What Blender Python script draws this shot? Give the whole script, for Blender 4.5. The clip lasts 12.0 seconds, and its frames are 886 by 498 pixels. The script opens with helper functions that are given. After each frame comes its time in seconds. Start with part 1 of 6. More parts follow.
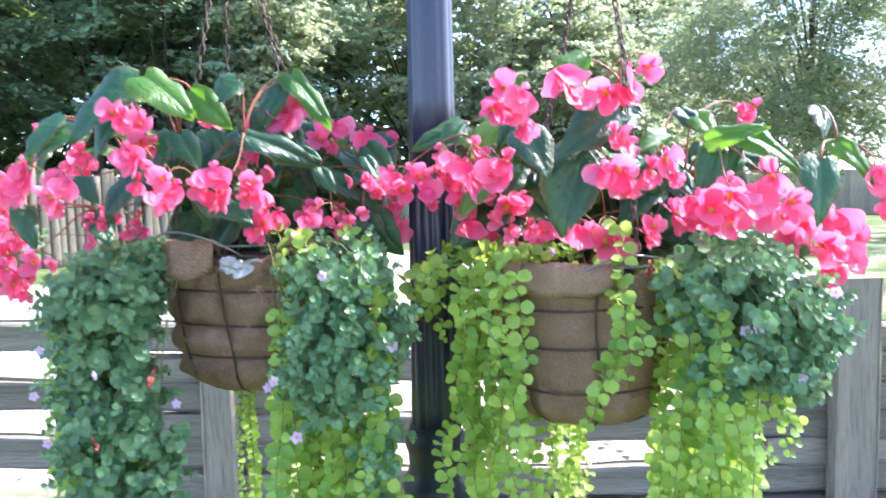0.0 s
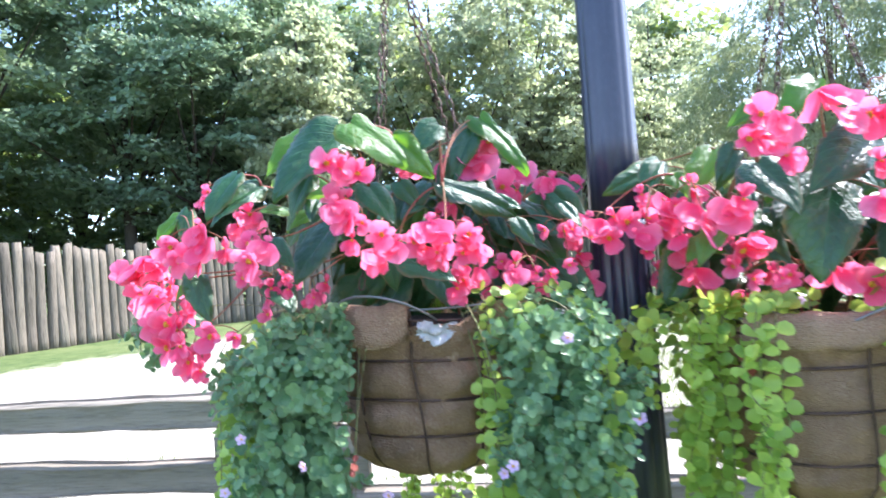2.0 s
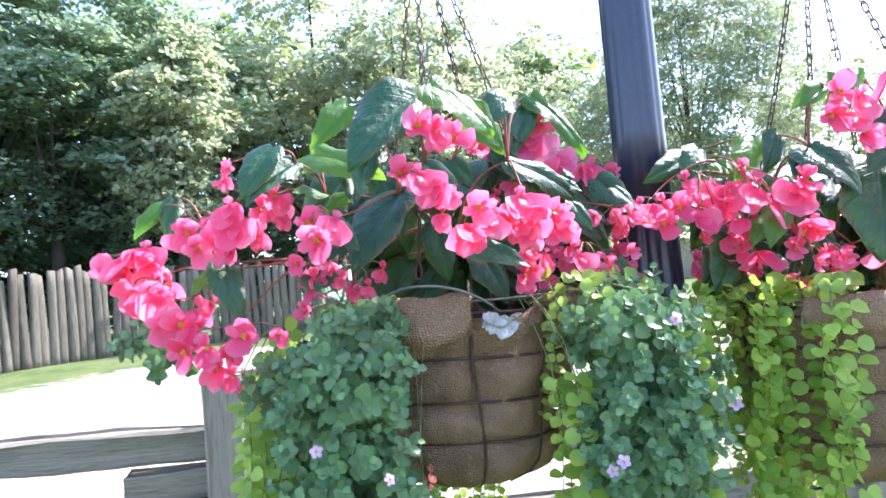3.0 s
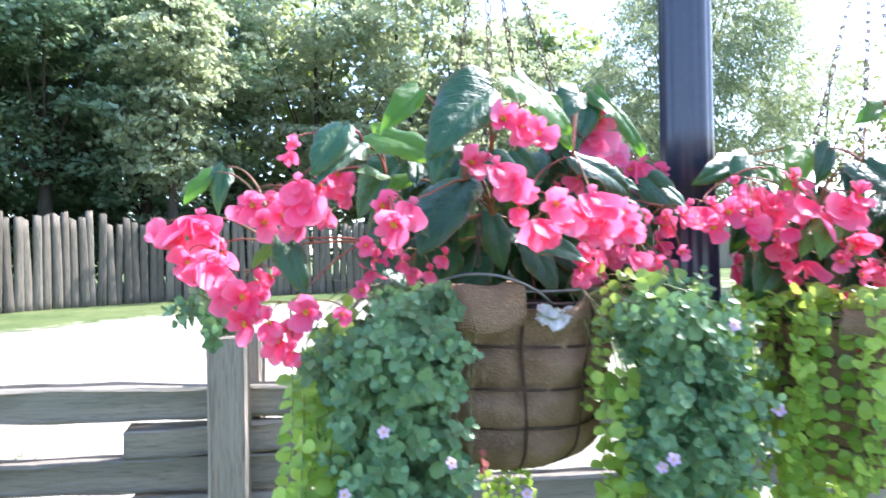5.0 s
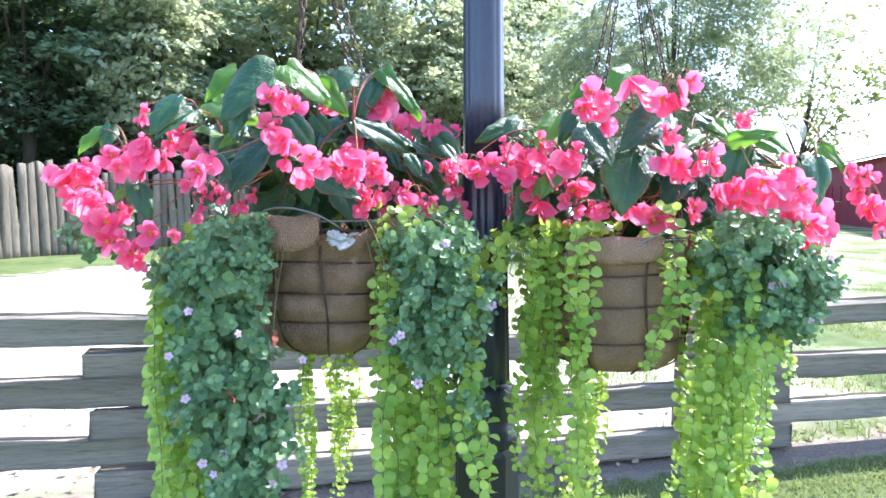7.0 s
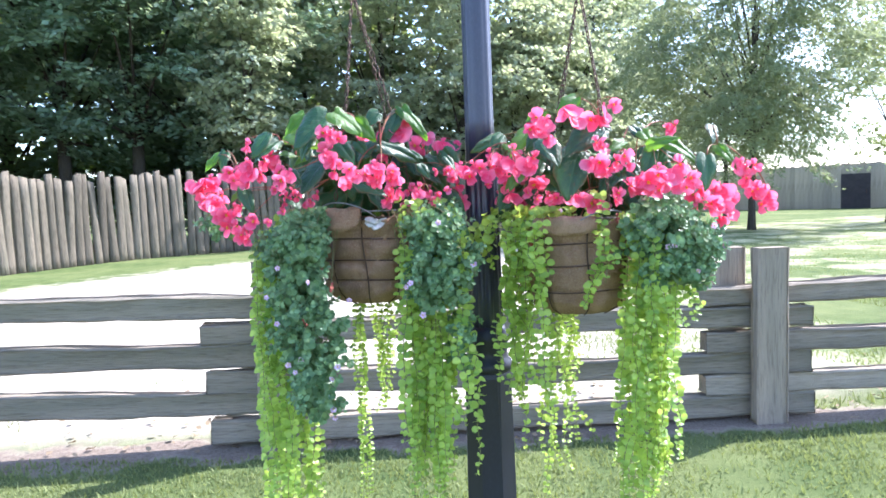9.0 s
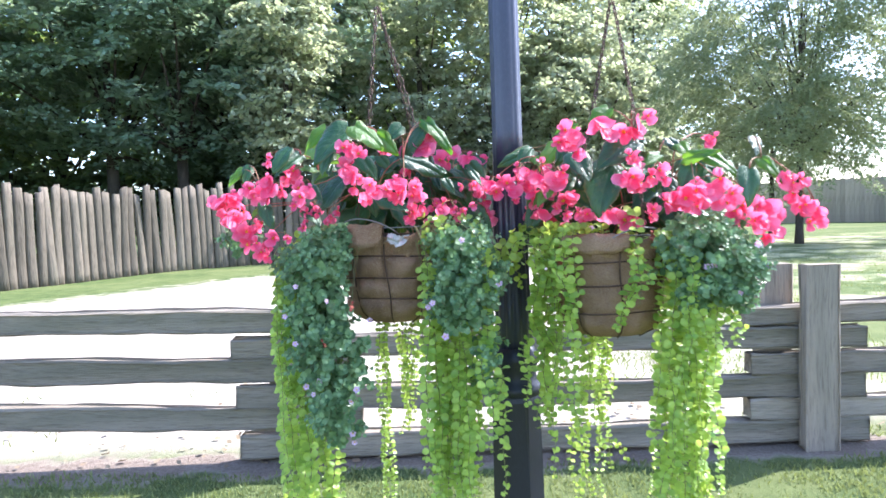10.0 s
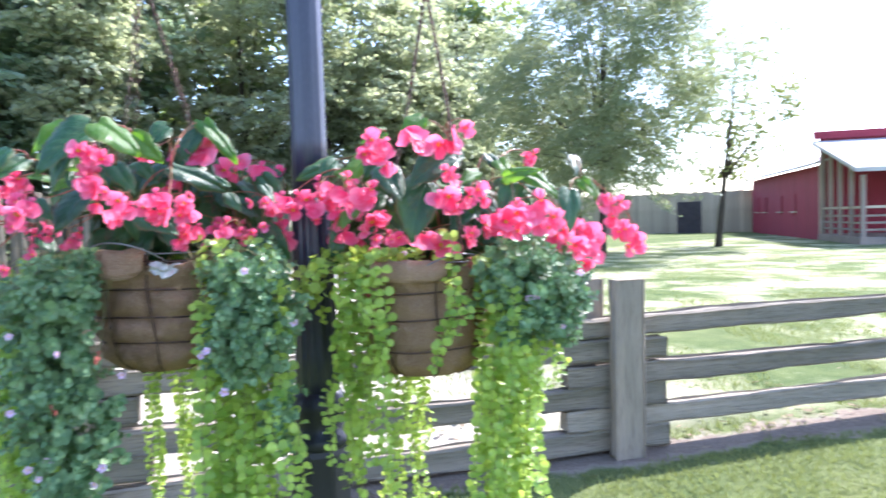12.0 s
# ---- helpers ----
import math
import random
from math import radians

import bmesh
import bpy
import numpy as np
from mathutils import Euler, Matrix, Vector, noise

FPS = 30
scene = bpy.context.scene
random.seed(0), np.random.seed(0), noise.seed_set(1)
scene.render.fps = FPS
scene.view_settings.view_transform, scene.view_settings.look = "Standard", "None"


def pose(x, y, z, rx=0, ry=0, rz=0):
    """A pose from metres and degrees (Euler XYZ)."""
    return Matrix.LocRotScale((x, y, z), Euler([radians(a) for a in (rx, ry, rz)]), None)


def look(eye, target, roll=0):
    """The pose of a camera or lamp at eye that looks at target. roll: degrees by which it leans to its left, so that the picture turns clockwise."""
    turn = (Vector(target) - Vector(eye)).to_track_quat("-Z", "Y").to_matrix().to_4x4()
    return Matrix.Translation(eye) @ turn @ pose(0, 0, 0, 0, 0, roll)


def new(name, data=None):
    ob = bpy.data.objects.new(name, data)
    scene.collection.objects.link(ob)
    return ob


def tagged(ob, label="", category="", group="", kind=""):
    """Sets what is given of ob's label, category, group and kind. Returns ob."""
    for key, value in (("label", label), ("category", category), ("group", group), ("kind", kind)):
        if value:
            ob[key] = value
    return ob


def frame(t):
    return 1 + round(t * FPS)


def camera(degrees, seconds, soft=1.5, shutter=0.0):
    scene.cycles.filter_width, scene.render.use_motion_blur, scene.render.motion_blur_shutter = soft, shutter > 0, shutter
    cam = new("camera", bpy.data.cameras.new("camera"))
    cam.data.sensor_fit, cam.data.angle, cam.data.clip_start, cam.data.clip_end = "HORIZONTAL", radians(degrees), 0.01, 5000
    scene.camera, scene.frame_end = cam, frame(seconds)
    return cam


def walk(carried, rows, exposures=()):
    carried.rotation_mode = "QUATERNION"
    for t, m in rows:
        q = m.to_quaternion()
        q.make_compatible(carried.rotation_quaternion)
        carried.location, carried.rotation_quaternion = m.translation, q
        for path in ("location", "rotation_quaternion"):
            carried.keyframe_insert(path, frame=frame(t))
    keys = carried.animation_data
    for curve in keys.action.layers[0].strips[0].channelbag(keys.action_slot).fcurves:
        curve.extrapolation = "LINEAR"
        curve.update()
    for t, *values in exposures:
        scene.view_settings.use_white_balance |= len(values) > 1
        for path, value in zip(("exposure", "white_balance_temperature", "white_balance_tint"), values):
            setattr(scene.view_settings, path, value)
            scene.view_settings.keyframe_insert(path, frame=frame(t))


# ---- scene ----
cam = camera(69.3, 12.0, 1.6, 0.4)
METRES, EYE, TILT, LEAN, TURN = 2.5, 1.4, 0.0, 0.0, 4.2
ROWS = [
    (0.0, 0.0, 0.0, 0.0, -0.1, -4.14, 1.45),
    (0.5, -0.009, -0.0163, 0.0224, 2.92, -3.17, 1.72),
    (1.0, -0.0589, -0.022, 0.0214, 3.17, -2.39, 2.22),
    (1.5, -0.0919, 0.0061, 0.0119, 2.03, -2.18, 3.73),
    (2.0, -0.1192, 0.0469, 0.0015, 1.6, 1.21, 4.09),
    (2.5, -0.1878, 0.0695, -0.0027, -0.99, 3.15, 4.77),
    (3.0, -0.2201, 0.0894, -0.0132, -9.05, 2.81, 4.99),
    (3.2, -0.2203, 0.093, -0.0161, -9.25, 3.04, 3.56),
    (4.8, -0.2676, 0.1018, -0.0016, -10.08, 1.24, 1.85),
    (5.0, -0.2585, 0.0918, -0.0031, -10.28, 0.27, 0.98),
    (5.5, -0.2434, 0.0653, -0.0064, -13.3, -1.67, 0.41),
    (6.0, -0.224, 0.0344, -0.0123, -16.14, -2.95, 1.91),
    (6.5, -0.1786, -0.0165, -0.0135, -13.67, -3.67, 1.97),
    (7.0, -0.1521, -0.0579, -0.0133, -10.82, -4.04, 0.49),
    (7.2, -0.1515, -0.0753, -0.0184, -10.15, -3.27, -0.04),
    (8.8, -0.1133, -0.2759, -0.0178, -4.48, -4.75, 1.96),
    (9.0, -0.1049, -0.2939, -0.0201, -3.57, -4.1, 2.25),
    (9.5, -0.0854, -0.3067, -0.0155, -1.25, -3.26, 2.27),
    (10.0, -0.0891, -0.266, -0.0164, -0.19, -2.87, 2.2),
    (10.5, -0.1036, -0.1925, -0.0094, -0.65, -2.68, 2.05),
    (11.0, -0.0825, -0.1515, -0.0102, -4.15, -2.86, 1.99),
    (11.5, -0.064, -0.148, -0.0088, -6.91, -2.65, 1.84),
    (12.0, -0.0507, -0.1652, -0.005, -15.35, -2.52, 1.75),
]
walk(cam, [(t, pose(0, 0, EYE, TILT, LEAN, TURN) @ pose(METRES * x, METRES * y, METRES * z, 90 + pitch, roll, yaw)) for t, x, y, z, yaw, pitch, roll in ROWS], [(0.0, 2.34, 5700, 17), (1.5, 2.3, 5700, 17), (3.0, 2.24, 5700, 18), (6.0, 2.3, 5650, 16), (7.0, 2.28, 5650, 16), (9.0, 2.14, 5700, 18), (12.0, 2.1, 5750, 20)])


# ---- world and light ----
world = bpy.data.worlds.new("sky")
scene.world = world
world.use_nodes = True
wn = world.node_tree
sky = wn.nodes.new("ShaderNodeTexSky")
sky.sky_type = "NISHITA"
sky.sun_disc = False
SUN_TO = Vector((0.78, 0.46, 0.98)).normalized()
sky.sun_elevation = math.asin(SUN_TO.z)
sky.sun_rotation = math.atan2(SUN_TO.x, SUN_TO.y)
sky.dust_density = 1.0
wn.links.new(sky.outputs[0], wn.nodes["Background"].inputs[0])
wn.nodes["Background"].inputs[1].default_value = 0.15
sun = new("sun", bpy.data.lights.new("sun", "SUN"))
sun.data.energy, sun.data.angle, sun.data.color = 3.6, radians(0.5), (1.0, 0.95, 0.86)
sun.matrix_world = look((20, 20, 30), Vector((20, 20, 30)) - SUN_TO)


# ---- node helpers and materials ----
def add(nt, kind, ins=None):
    n = nt.nodes.new(kind)
    for k, v in (ins or {}).items():
        if isinstance(v, bpy.types.NodeSocket):
            nt.links.new(v, n.inputs[k])
        else:
            n.inputs[k].default_value = v
    return n


def rgba(c):
    return (c[0], c[1], c[2], 1.0)


def blank(name):
    m = bpy.data.materials.new(name)
    m.use_nodes = True
    m.node_tree.nodes.clear()
    return m, m.node_tree


def mathn(nt, op, a, b=0.0):
    n = add(nt, "ShaderNodeMath", {0: a, 1: b})
    n.operation = op
    return n.outputs[0]


def mix(nt, fac, a, b):
    n = nt.nodes.new("ShaderNodeMix")
    n.data_type = "RGBA"
    for sock, v in ((n.inputs[0], fac), (n.inputs[6], a), (n.inputs[7], b)):
        if isinstance(v, bpy.types.NodeSocket):
            nt.links.new(v, sock)
        else:
            sock.default_value = v
    return n.outputs[2]


def ramp(nt, fac, lo, hi):
    n = add(nt, "ShaderNodeMapRange", {0: fac, 1: lo, 2: hi})
    return n.outputs[0]


def noise_at(nt, vec, scale, detail=4.0, rough=0.6):
    return add(nt, "ShaderNodeTexNoise", {"Vector": vec, "Scale": scale, "Detail": detail, "Roughness": rough}).outputs[0]


def chance(nt):
    """A random number for each object and each loose piece of a mesh."""
    a = add(nt, "ShaderNodeObjectInfo").outputs["Random"]
    b = add(nt, "ShaderNodeNewGeometry").outputs["Random Per Island"]
    return mathn(nt, "FRACT", mathn(nt, "ADD", a, b))


def surface(name, c1, c2, c3, scale=4.0, fine=60.0, rough=0.8, bump=0.3, dist=0.004, metal=0.0, stretch=(1, 1, 1), vary=0.0, spec=0.4):
    """A rough solid: two colours in large patches, a third in fine grain, with relief."""
    m, nt = blank(name)
    vec = add(nt, "ShaderNodeMapping", {"Vector": add(nt, "ShaderNodeTexCoord").outputs["Object"], "Scale": stretch}).outputs[0]
    big = ramp(nt, noise_at(nt, vec, scale), 0.35, 0.65)
    small = noise_at(nt, vec, fine, 6.0, 0.7)
    col = mix(nt, big, rgba(c1), rgba(c2))
    col = mix(nt, ramp(nt, small, 0.48, 0.85), col, rgba(c3))
    if vary:
        k = add(nt, "ShaderNodeMapRange", {0: chance(nt), 1: 0.0, 2: 1.0, 3: 1.0 - vary, 4: 1.0 + vary}).outputs[0]
        col = add(nt, "ShaderNodeHueSaturation", {"Color": col, "Value": k}).outputs[0]
    relief = add(nt, "ShaderNodeBump", {"Strength": bump, "Distance": dist, "Height": mathn(nt, "ADD", small, big)}).outputs[0]
    r = add(nt, "ShaderNodeMapRange", {0: small, 1: 0.3, 2: 0.7, 3: rough * 0.85, 4: min(1.0, rough * 1.12)}).outputs[0]
    p = add(nt, "ShaderNodeBsdfPrincipled", {"Base Color": col, "Roughness": r, "Metallic": metal, "Normal": relief, "Specular IOR Level": spec})
    add(nt, "ShaderNodeOutputMaterial", {0: p.outputs[0]})
    return m


def foliage(name, dark, light, rough=0.5, through_light=0.35, spec=0.4, glow=None, scale=40.0, whole=0.0):
    """Thin leaves and petals: colour varies from piece to piece, and light shines through."""
    m, nt = blank(name)
    vec = add(nt, "ShaderNodeTexCoord").outputs["Object"]
    col = mix(nt, chance(nt), rgba(dark), rgba(light))
    if whole:
        k = add(nt, "ShaderNodeMapRange", {0: add(nt, "ShaderNodeObjectInfo").outputs["Random"], 1: 0.0, 2: 1.0, 3: 1.0 - whole, 4: 1.0 + whole}).outputs[0]
        col = add(nt, "ShaderNodeHueSaturation", {"Color": col, "Value": k}).outputs[0]
    col = mix(nt, ramp(nt, noise_at(nt, vec, scale, 3.0), 0.35, 0.8), col, rgba([0.55 * a + 0.45 * b for a, b in zip(dark, light)]))
    tcol = mix(nt, 0.75, col, rgba(glow or light))
    p = add(nt, "ShaderNodeBsdfPrincipled", {"Base Color": col, "Roughness": rough, "Specular IOR Level": spec})
    t = add(nt, "ShaderNodeBsdfTranslucent", {"Color": tcol})
    s = add(nt, "ShaderNodeMixShader", {0: through_light, 1: p.outputs[0], 2: t.outputs[0]})
    add(nt, "ShaderNodeOutputMaterial", {0: s.outputs[0]})
    return m


def begonia_leaf_material(name, young):
    m, nt = blank(name)
    uv = add(nt, "ShaderNodeSeparateXYZ", {0: add(nt, "ShaderNodeTexCoord").outputs["UV"]})
    u = mathn(nt, "ABSOLUTE", mathn(nt, "SUBTRACT", uv.outputs[0], 0.5))
    along = mathn(nt, "SUBTRACT", uv.outputs[1], mathn(nt, "MULTIPLY", u, 0.75))
    veins = mathn(nt, "SINE", mathn(nt, "MULTIPLY", along, 46.0))
    vein_line = ramp(nt, veins, 0.82, 1.0)
    rib = ramp(nt, u, 0.035, 0.012)
    line = mathn(nt, "MAXIMUM", mathn(nt, "MULTIPLY", vein_line, 0.45), rib)
    obj = add(nt, "ShaderNodeTexCoord").outputs["Object"]
    blotch = ramp(nt, noise_at(nt, obj, 5.0, 5.0), 0.4, 0.7)
    r = chance(nt)
    if young:
        col = mix(nt, r, rgba((0.045, 0.12, 0.015)), rgba((0.10, 0.20, 0.03)))
        col = mix(nt, mathn(nt, "MULTIPLY", blotch, 0.5), col, rgba((0.03, 0.13, 0.025)))
    else:
        col = mix(nt, r, rgba((0.008, 0.038, 0.011)), rgba((0.022, 0.090, 0.020)))
        col = mix(nt, mathn(nt, "MULTIPLY", blotch, 0.4), col, rgba((0.03, 0.095, 0.026)))
    col = mix(nt, mathn(nt, "MULTIPLY", line, 0.2), col, rgba((0.08, 0.17, 0.06)))
    worn = mathn(nt, "MULTIPLY", ramp(nt, noise_at(nt, obj, 2.6, 3.0), 0.58, 0.74), 0.55)
    col = mix(nt, worn, col, rgba((0.15, 0.155, 0.03)))
    edge = ramp(nt, u, 0.43, 0.5)
    col = mix(nt, mathn(nt, "MULTIPLY", edge, 0.45), col, rgba((0.24, 0.09, 0.04)))
    bump = add(nt, "ShaderNodeBump", {"Strength": 0.26, "Distance": 0.02, "Height": mathn(nt, "SUBTRACT", mathn(nt, "MULTIPLY", noise_at(nt, obj, 9.0, 3.0), 1.1), mathn(nt, "MAXIMUM", mathn(nt, "MULTIPLY", vein_line, 0.6), rib))}).outputs[0]
    p = add(nt, "ShaderNodeBsdfPrincipled", {"Base Color": col, "Roughness": mathn(nt, "ADD", 0.34, mathn(nt, "MULTIPLY", blotch, 0.14)), "Normal": bump, "Specular IOR Level": 0.35 if young else 0.5})
    t = add(nt, "ShaderNodeBsdfTranslucent", {"Color": mix(nt, r, rgba((0.20, 0.46, 0.03)), rgba((0.36, 0.60, 0.05)))})
    s = add(nt, "ShaderNodeMixShader", {0: 0.32 if young else 0.025, 1: p.outputs[0], 2: t.outputs[0]})
    add(nt, "ShaderNodeOutputMaterial", {0: s.outputs[0]})
    return m


def petal_material():
    m, nt = blank("begonia_petal")
    tc = add(nt, "ShaderNodeTexCoord")
    uv = add(nt, "ShaderNodeSeparateXYZ", {0: tc.outputs["UV"]})
    u = mathn(nt, "ABSOLUTE", mathn(nt, "SUBTRACT", uv.outputs[0], 0.5))
    streak = noise_at(nt, add(nt, "ShaderNodeMapping", {"Vector": tc.outputs["UV"], "Scale": (9.0, 1.5, 1.0)}).outputs[0], 3.0, 3.0)
    r = chance(nt)
    base = mix(nt, r, rgba((0.88, 0.025, 0.145)), rgba((0.93, 0.085, 0.255)))
    tip = mix(nt, r, rgba((0.95, 0.14, 0.31)), rgba((0.97, 0.37, 0.53)))
    fac = ramp(nt, mathn(nt, "ADD", uv.outputs[1], mathn(nt, "MULTIPLY", mathn(nt, "SUBTRACT", streak, 0.5), 0.7)), 0.15, 1.0)
    col = mix(nt, fac, base, tip)
    col = mix(nt, mathn(nt, "MULTIPLY", ramp(nt, u, 0.38, 0.5), 0.35), col, rgba((0.96, 0.42, 0.52)))
    bump = add(nt, "ShaderNodeBump", {"Strength": 0.25, "Distance": 0.02, "Height": streak}).outputs[0]
    p = add(nt, "ShaderNodeBsdfPrincipled", {"Base Color": col, "Roughness": 0.42, "Specular IOR Level": 0.4, "Normal": bump})
    t = add(nt, "ShaderNodeBsdfTranslucent", {"Color": mix(nt, 0.5, col, rgba((1.0, 0.20, 0.33)))})
    s = add(nt, "ShaderNodeMixShader", {0: 0.55, 1: p.outputs[0], 2: t.outputs[0]})
    add(nt, "ShaderNodeOutputMaterial", {0: s.outputs[0]})
    return m


def burlap_material():
    m, nt = blank("burlap")
    uv = add(nt, "ShaderNodeTexCoord").outputs["UV"]
    warped = add(nt, "ShaderNodeVectorMath", {0: uv})
    warped.operation = "MULTIPLY_ADD"
    warped.inputs[1].default_value = (1.0, 1.0, 1.0)
    wob = add(nt, "ShaderNodeTexNoise", {"Vector": uv, "Scale": 9.0, "Detail": 2.0}).outputs[1]
    nt.links.new(add(nt, "ShaderNodeVectorMath", {0: wob}).outputs[0], warped.inputs[2])
    sc = warped.inputs[2].links[0].from_node
    sc.operation = "SCALE"
    sc.inputs[3].default_value = 0.03
    knots = add(nt, "ShaderNodeTexVoronoi", {"Vector": add(nt, "ShaderNodeMapping", {"Vector": warped.outputs[0], "Scale": (300.0, 104.0, 1.0)}).outputs[0], "Scale": 1.0, "Randomness": 0.4})
    weave = mathn(nt, "SUBTRACT", 1.0, mathn(nt, "MULTIPLY", knots.outputs["Distance"], 1.6))
    weave2 = mathn(nt, "ADD", weave, 0.15)
    obj = add(nt, "ShaderNodeTexCoord").outputs["Object"]
    stain = ramp(nt, noise_at(nt, obj, 9.0, 5.0), 0.38, 0.68)
    fleck = noise_at(nt, obj, 180.0, 4.0)
    col = mix(nt, stain, rgba((0.43, 0.27, 0.168)), rgba((0.27, 0.163, 0.10)))
    col = mix(nt, ramp(nt, weave, 0.4, 1.2), col, rgba((0.54, 0.375, 0.245)))
    col = mix(nt, mathn(nt, "MULTIPLY", ramp(nt, weave2, 0.5, 0.0), 0.4), col, rgba((0.14, 0.09, 0.055)))
    col = mix(nt, ramp(nt, fleck, 0.58, 0.8), col, rgba((0.52, 0.38, 0.25)))
    bump = add(nt, "ShaderNodeBump", {"Strength": 1.0, "Distance": 0.003, "Height": mathn(nt, "ADD", weave, fleck)}).outputs[0]
    p = add(nt, "ShaderNodeBsdfPrincipled", {"Base Color": col, "Roughness": 0.92, "Normal": bump, "Specular IOR Level": 0.15})
    add(nt, "ShaderNodeOutputMaterial", {0: p.outputs[0]})
    return m


def ground_material():
    m, nt = blank("ground")
    pos = add(nt, "ShaderNodeNewGeometry").outputs["Position"]
    xyz = add(nt, "ShaderNodeSeparateXYZ", {0: pos})
    patch = noise_at(nt, pos, 0.35, 5.0)
    mid = noise_at(nt, pos, 3.0, 5.0)
    fine = noise_at(nt, pos, 55.0, 5.0, 0.75)
    grass = mix(nt, ramp(nt, mid, 0.35, 0.7), rgba((0.06, 0.095, 0.03)), rgba((0.125, 0.155, 0.055)))
    grass = mix(nt, ramp(nt, patch, 0.45, 0.75), grass, rgba((0.18, 0.195, 0.08)))
    grass = mix(nt, ramp(nt, fine, 0.55, 0.8), grass, rgba((0.20, 0.215, 0.095)))
    # Pale dry grass patches; the lawn's mottle of sun and tree shadow is coloured in
    pale = mix(nt, ramp(nt, mid, 0.3, 0.7), rgba((0.29, 0.305, 0.16)), rgba((0.43, 0.42, 0.27)))
    dry = ramp(nt, mathn(nt, "ADD", noise_at(nt, pos, 0.55, 6.0, 0.65), mathn(nt, "MULTIPLY", fine, 0.25)), 0.58, 0.70)
    dirt = mix(nt, ramp(nt, mid, 0.3, 0.7), rgba((0.42, 0.37, 0.30)), rgba((0.52, 0.47, 0.39)))
    dirt = mix(nt, ramp(nt, fine, 0.5, 0.75), dirt, rgba((0.30, 0.25, 0.19)))
    # worn dry yard beyond the rail fence, bare strip along its foot
    line = mathn(nt, "SUBTRACT", xyz.outputs[1], mathn(nt, "MULTIPLY", xyz.outputs[0], 0.065))
    wob = mathn(nt, "MULTIPLY", mathn(nt, "SUBTRACT", mid, 0.5), 0.6)
    foot = ramp(nt, mathn(nt, "ABSOLUTE", mathn(nt, "ADD", mathn(nt, "SUBTRACT", line, 2.93), wob)), 0.22, 0.1)
    west = ramp(nt, mathn(nt, "ADD", xyz.outputs[0], mathn(nt, "MULTIPLY", wob, 6.0)), 3.0, 0.5)
    past = ramp(nt, line, 3.0, 3.4)
    d1 = mathn(nt, "SUBTRACT", mathn(nt, "MULTIPLY", mathn(nt, "ADD", xyz.outputs[0], 11.7), 0.84), mathn(nt, "MULTIPLY", mathn(nt, "SUBTRACT", xyz.outputs[1], 14.0), 0.54))
    d2 = mathn(nt, "SUBTRACT", mathn(nt, "MULTIPLY", mathn(nt, "ADD", xyz.outputs[0], 7.0), 0.43), mathn(nt, "MULTIPLY", mathn(nt, "SUBTRACT", xyz.outputs[1], 21.3), 0.90))
    short = ramp(nt, mathn(nt, "ADD", mathn(nt, "MINIMUM", d1, d2), mathn(nt, "MULTIPLY", wob, 5.0)), 3.4, 4.6)
    grass = mix(nt, mathn(nt, "MULTIPLY", mathn(nt, "MULTIPLY", dry, past), short), grass, pale)
    yard = mathn(nt, "MULTIPLY", mathn(nt, "MULTIPLY", west, past), short)
    bare = mathn(nt, "MAXIMUM", foot, mathn(nt, "MULTIPLY", yard, 0.95))
    col = mix(nt, bare, grass, dirt)
    earth = mix(nt, ramp(nt, fine, 0.4, 0.7), rgba((0.26, 0.21, 0.165)), rgba((0.13, 0.10, 0.08)))
    col = mix(nt, foot, col, earth)
    bump = add(nt, "ShaderNodeBump", {"Strength": 0.6, "Distance": 0.03, "Height": mathn(nt, "ADD", fine, mid)}).outputs[0]
    p = add(nt, "ShaderNodeBsdfPrincipled", {"Base Color": col, "Roughness": 0.95, "Normal": bump, "Specular IOR Level": 0.1})
    add(nt, "ShaderNodeOutputMaterial", {0: p.outputs[0]})
    return m


BURLAP = burlap_material()
GROUND = ground_material()
BEGONIA_LEAF = begonia_leaf_material("begonia_leaf", False)
YOUNG_LEAF = begonia_leaf_material("young_begonia_leaf", True)
PETAL = petal_material()
WITHERED = surface("withered_petal", (0.30, 0.05, 0.04), (0.20, 0.07, 0.04), (0.38, 0.12, 0.07), 60, 200, 0.8, 0.3, 0.001)
STAMEN = surface("stamen", (0.8, 0.45, 0.03), (0.85, 0.6, 0.08), (0.7, 0.3, 0.02), 300, 900, 0.7, 0.2, 0.0005)
BEGONIA_STEM = surface("begonia_stem", (0.30, 0.07, 0.06), (0.20, 0.14, 0.05), (0.40, 0.12, 0.09), 12, 120, 0.6, 0.2, 0.001, 0.0, (1, 1, 1), 0.0, 0.25)
JENNY = foliage("jenny_leaf", (0.065, 0.20, 0.026), (0.60, 0.74, 0.135), 0.40, 0.42, 0.5, (0.60, 0.72, 0.12), 60)
VINE_STEM = surface("vine_stem", (0.22, 0.26, 0.08), (0.16, 0.12, 0.06), (0.3, 0.3, 0.12), 30, 200, 0.6, 0.2, 0.0005)
BACOPA = foliage("bacopa_leaf", (0.026, 0.09, 0.030), (0.30, 0.44, 0.20), 0.42, 0.24, 0.42, (0.18, 0.33, 0.11), 70)
LILAC = foliage("lilac_petal", (0.60, 0.36, 0.58), (0.82, 0.62, 0.78), 0.6, 0.3, 0.2, None, 90)
LITTER = foliage("dead_leaves", (0.20, 0.14, 0.09), (0.36, 0.29, 0.19), 0.8, 0.15, 0.2, None, 5.0)
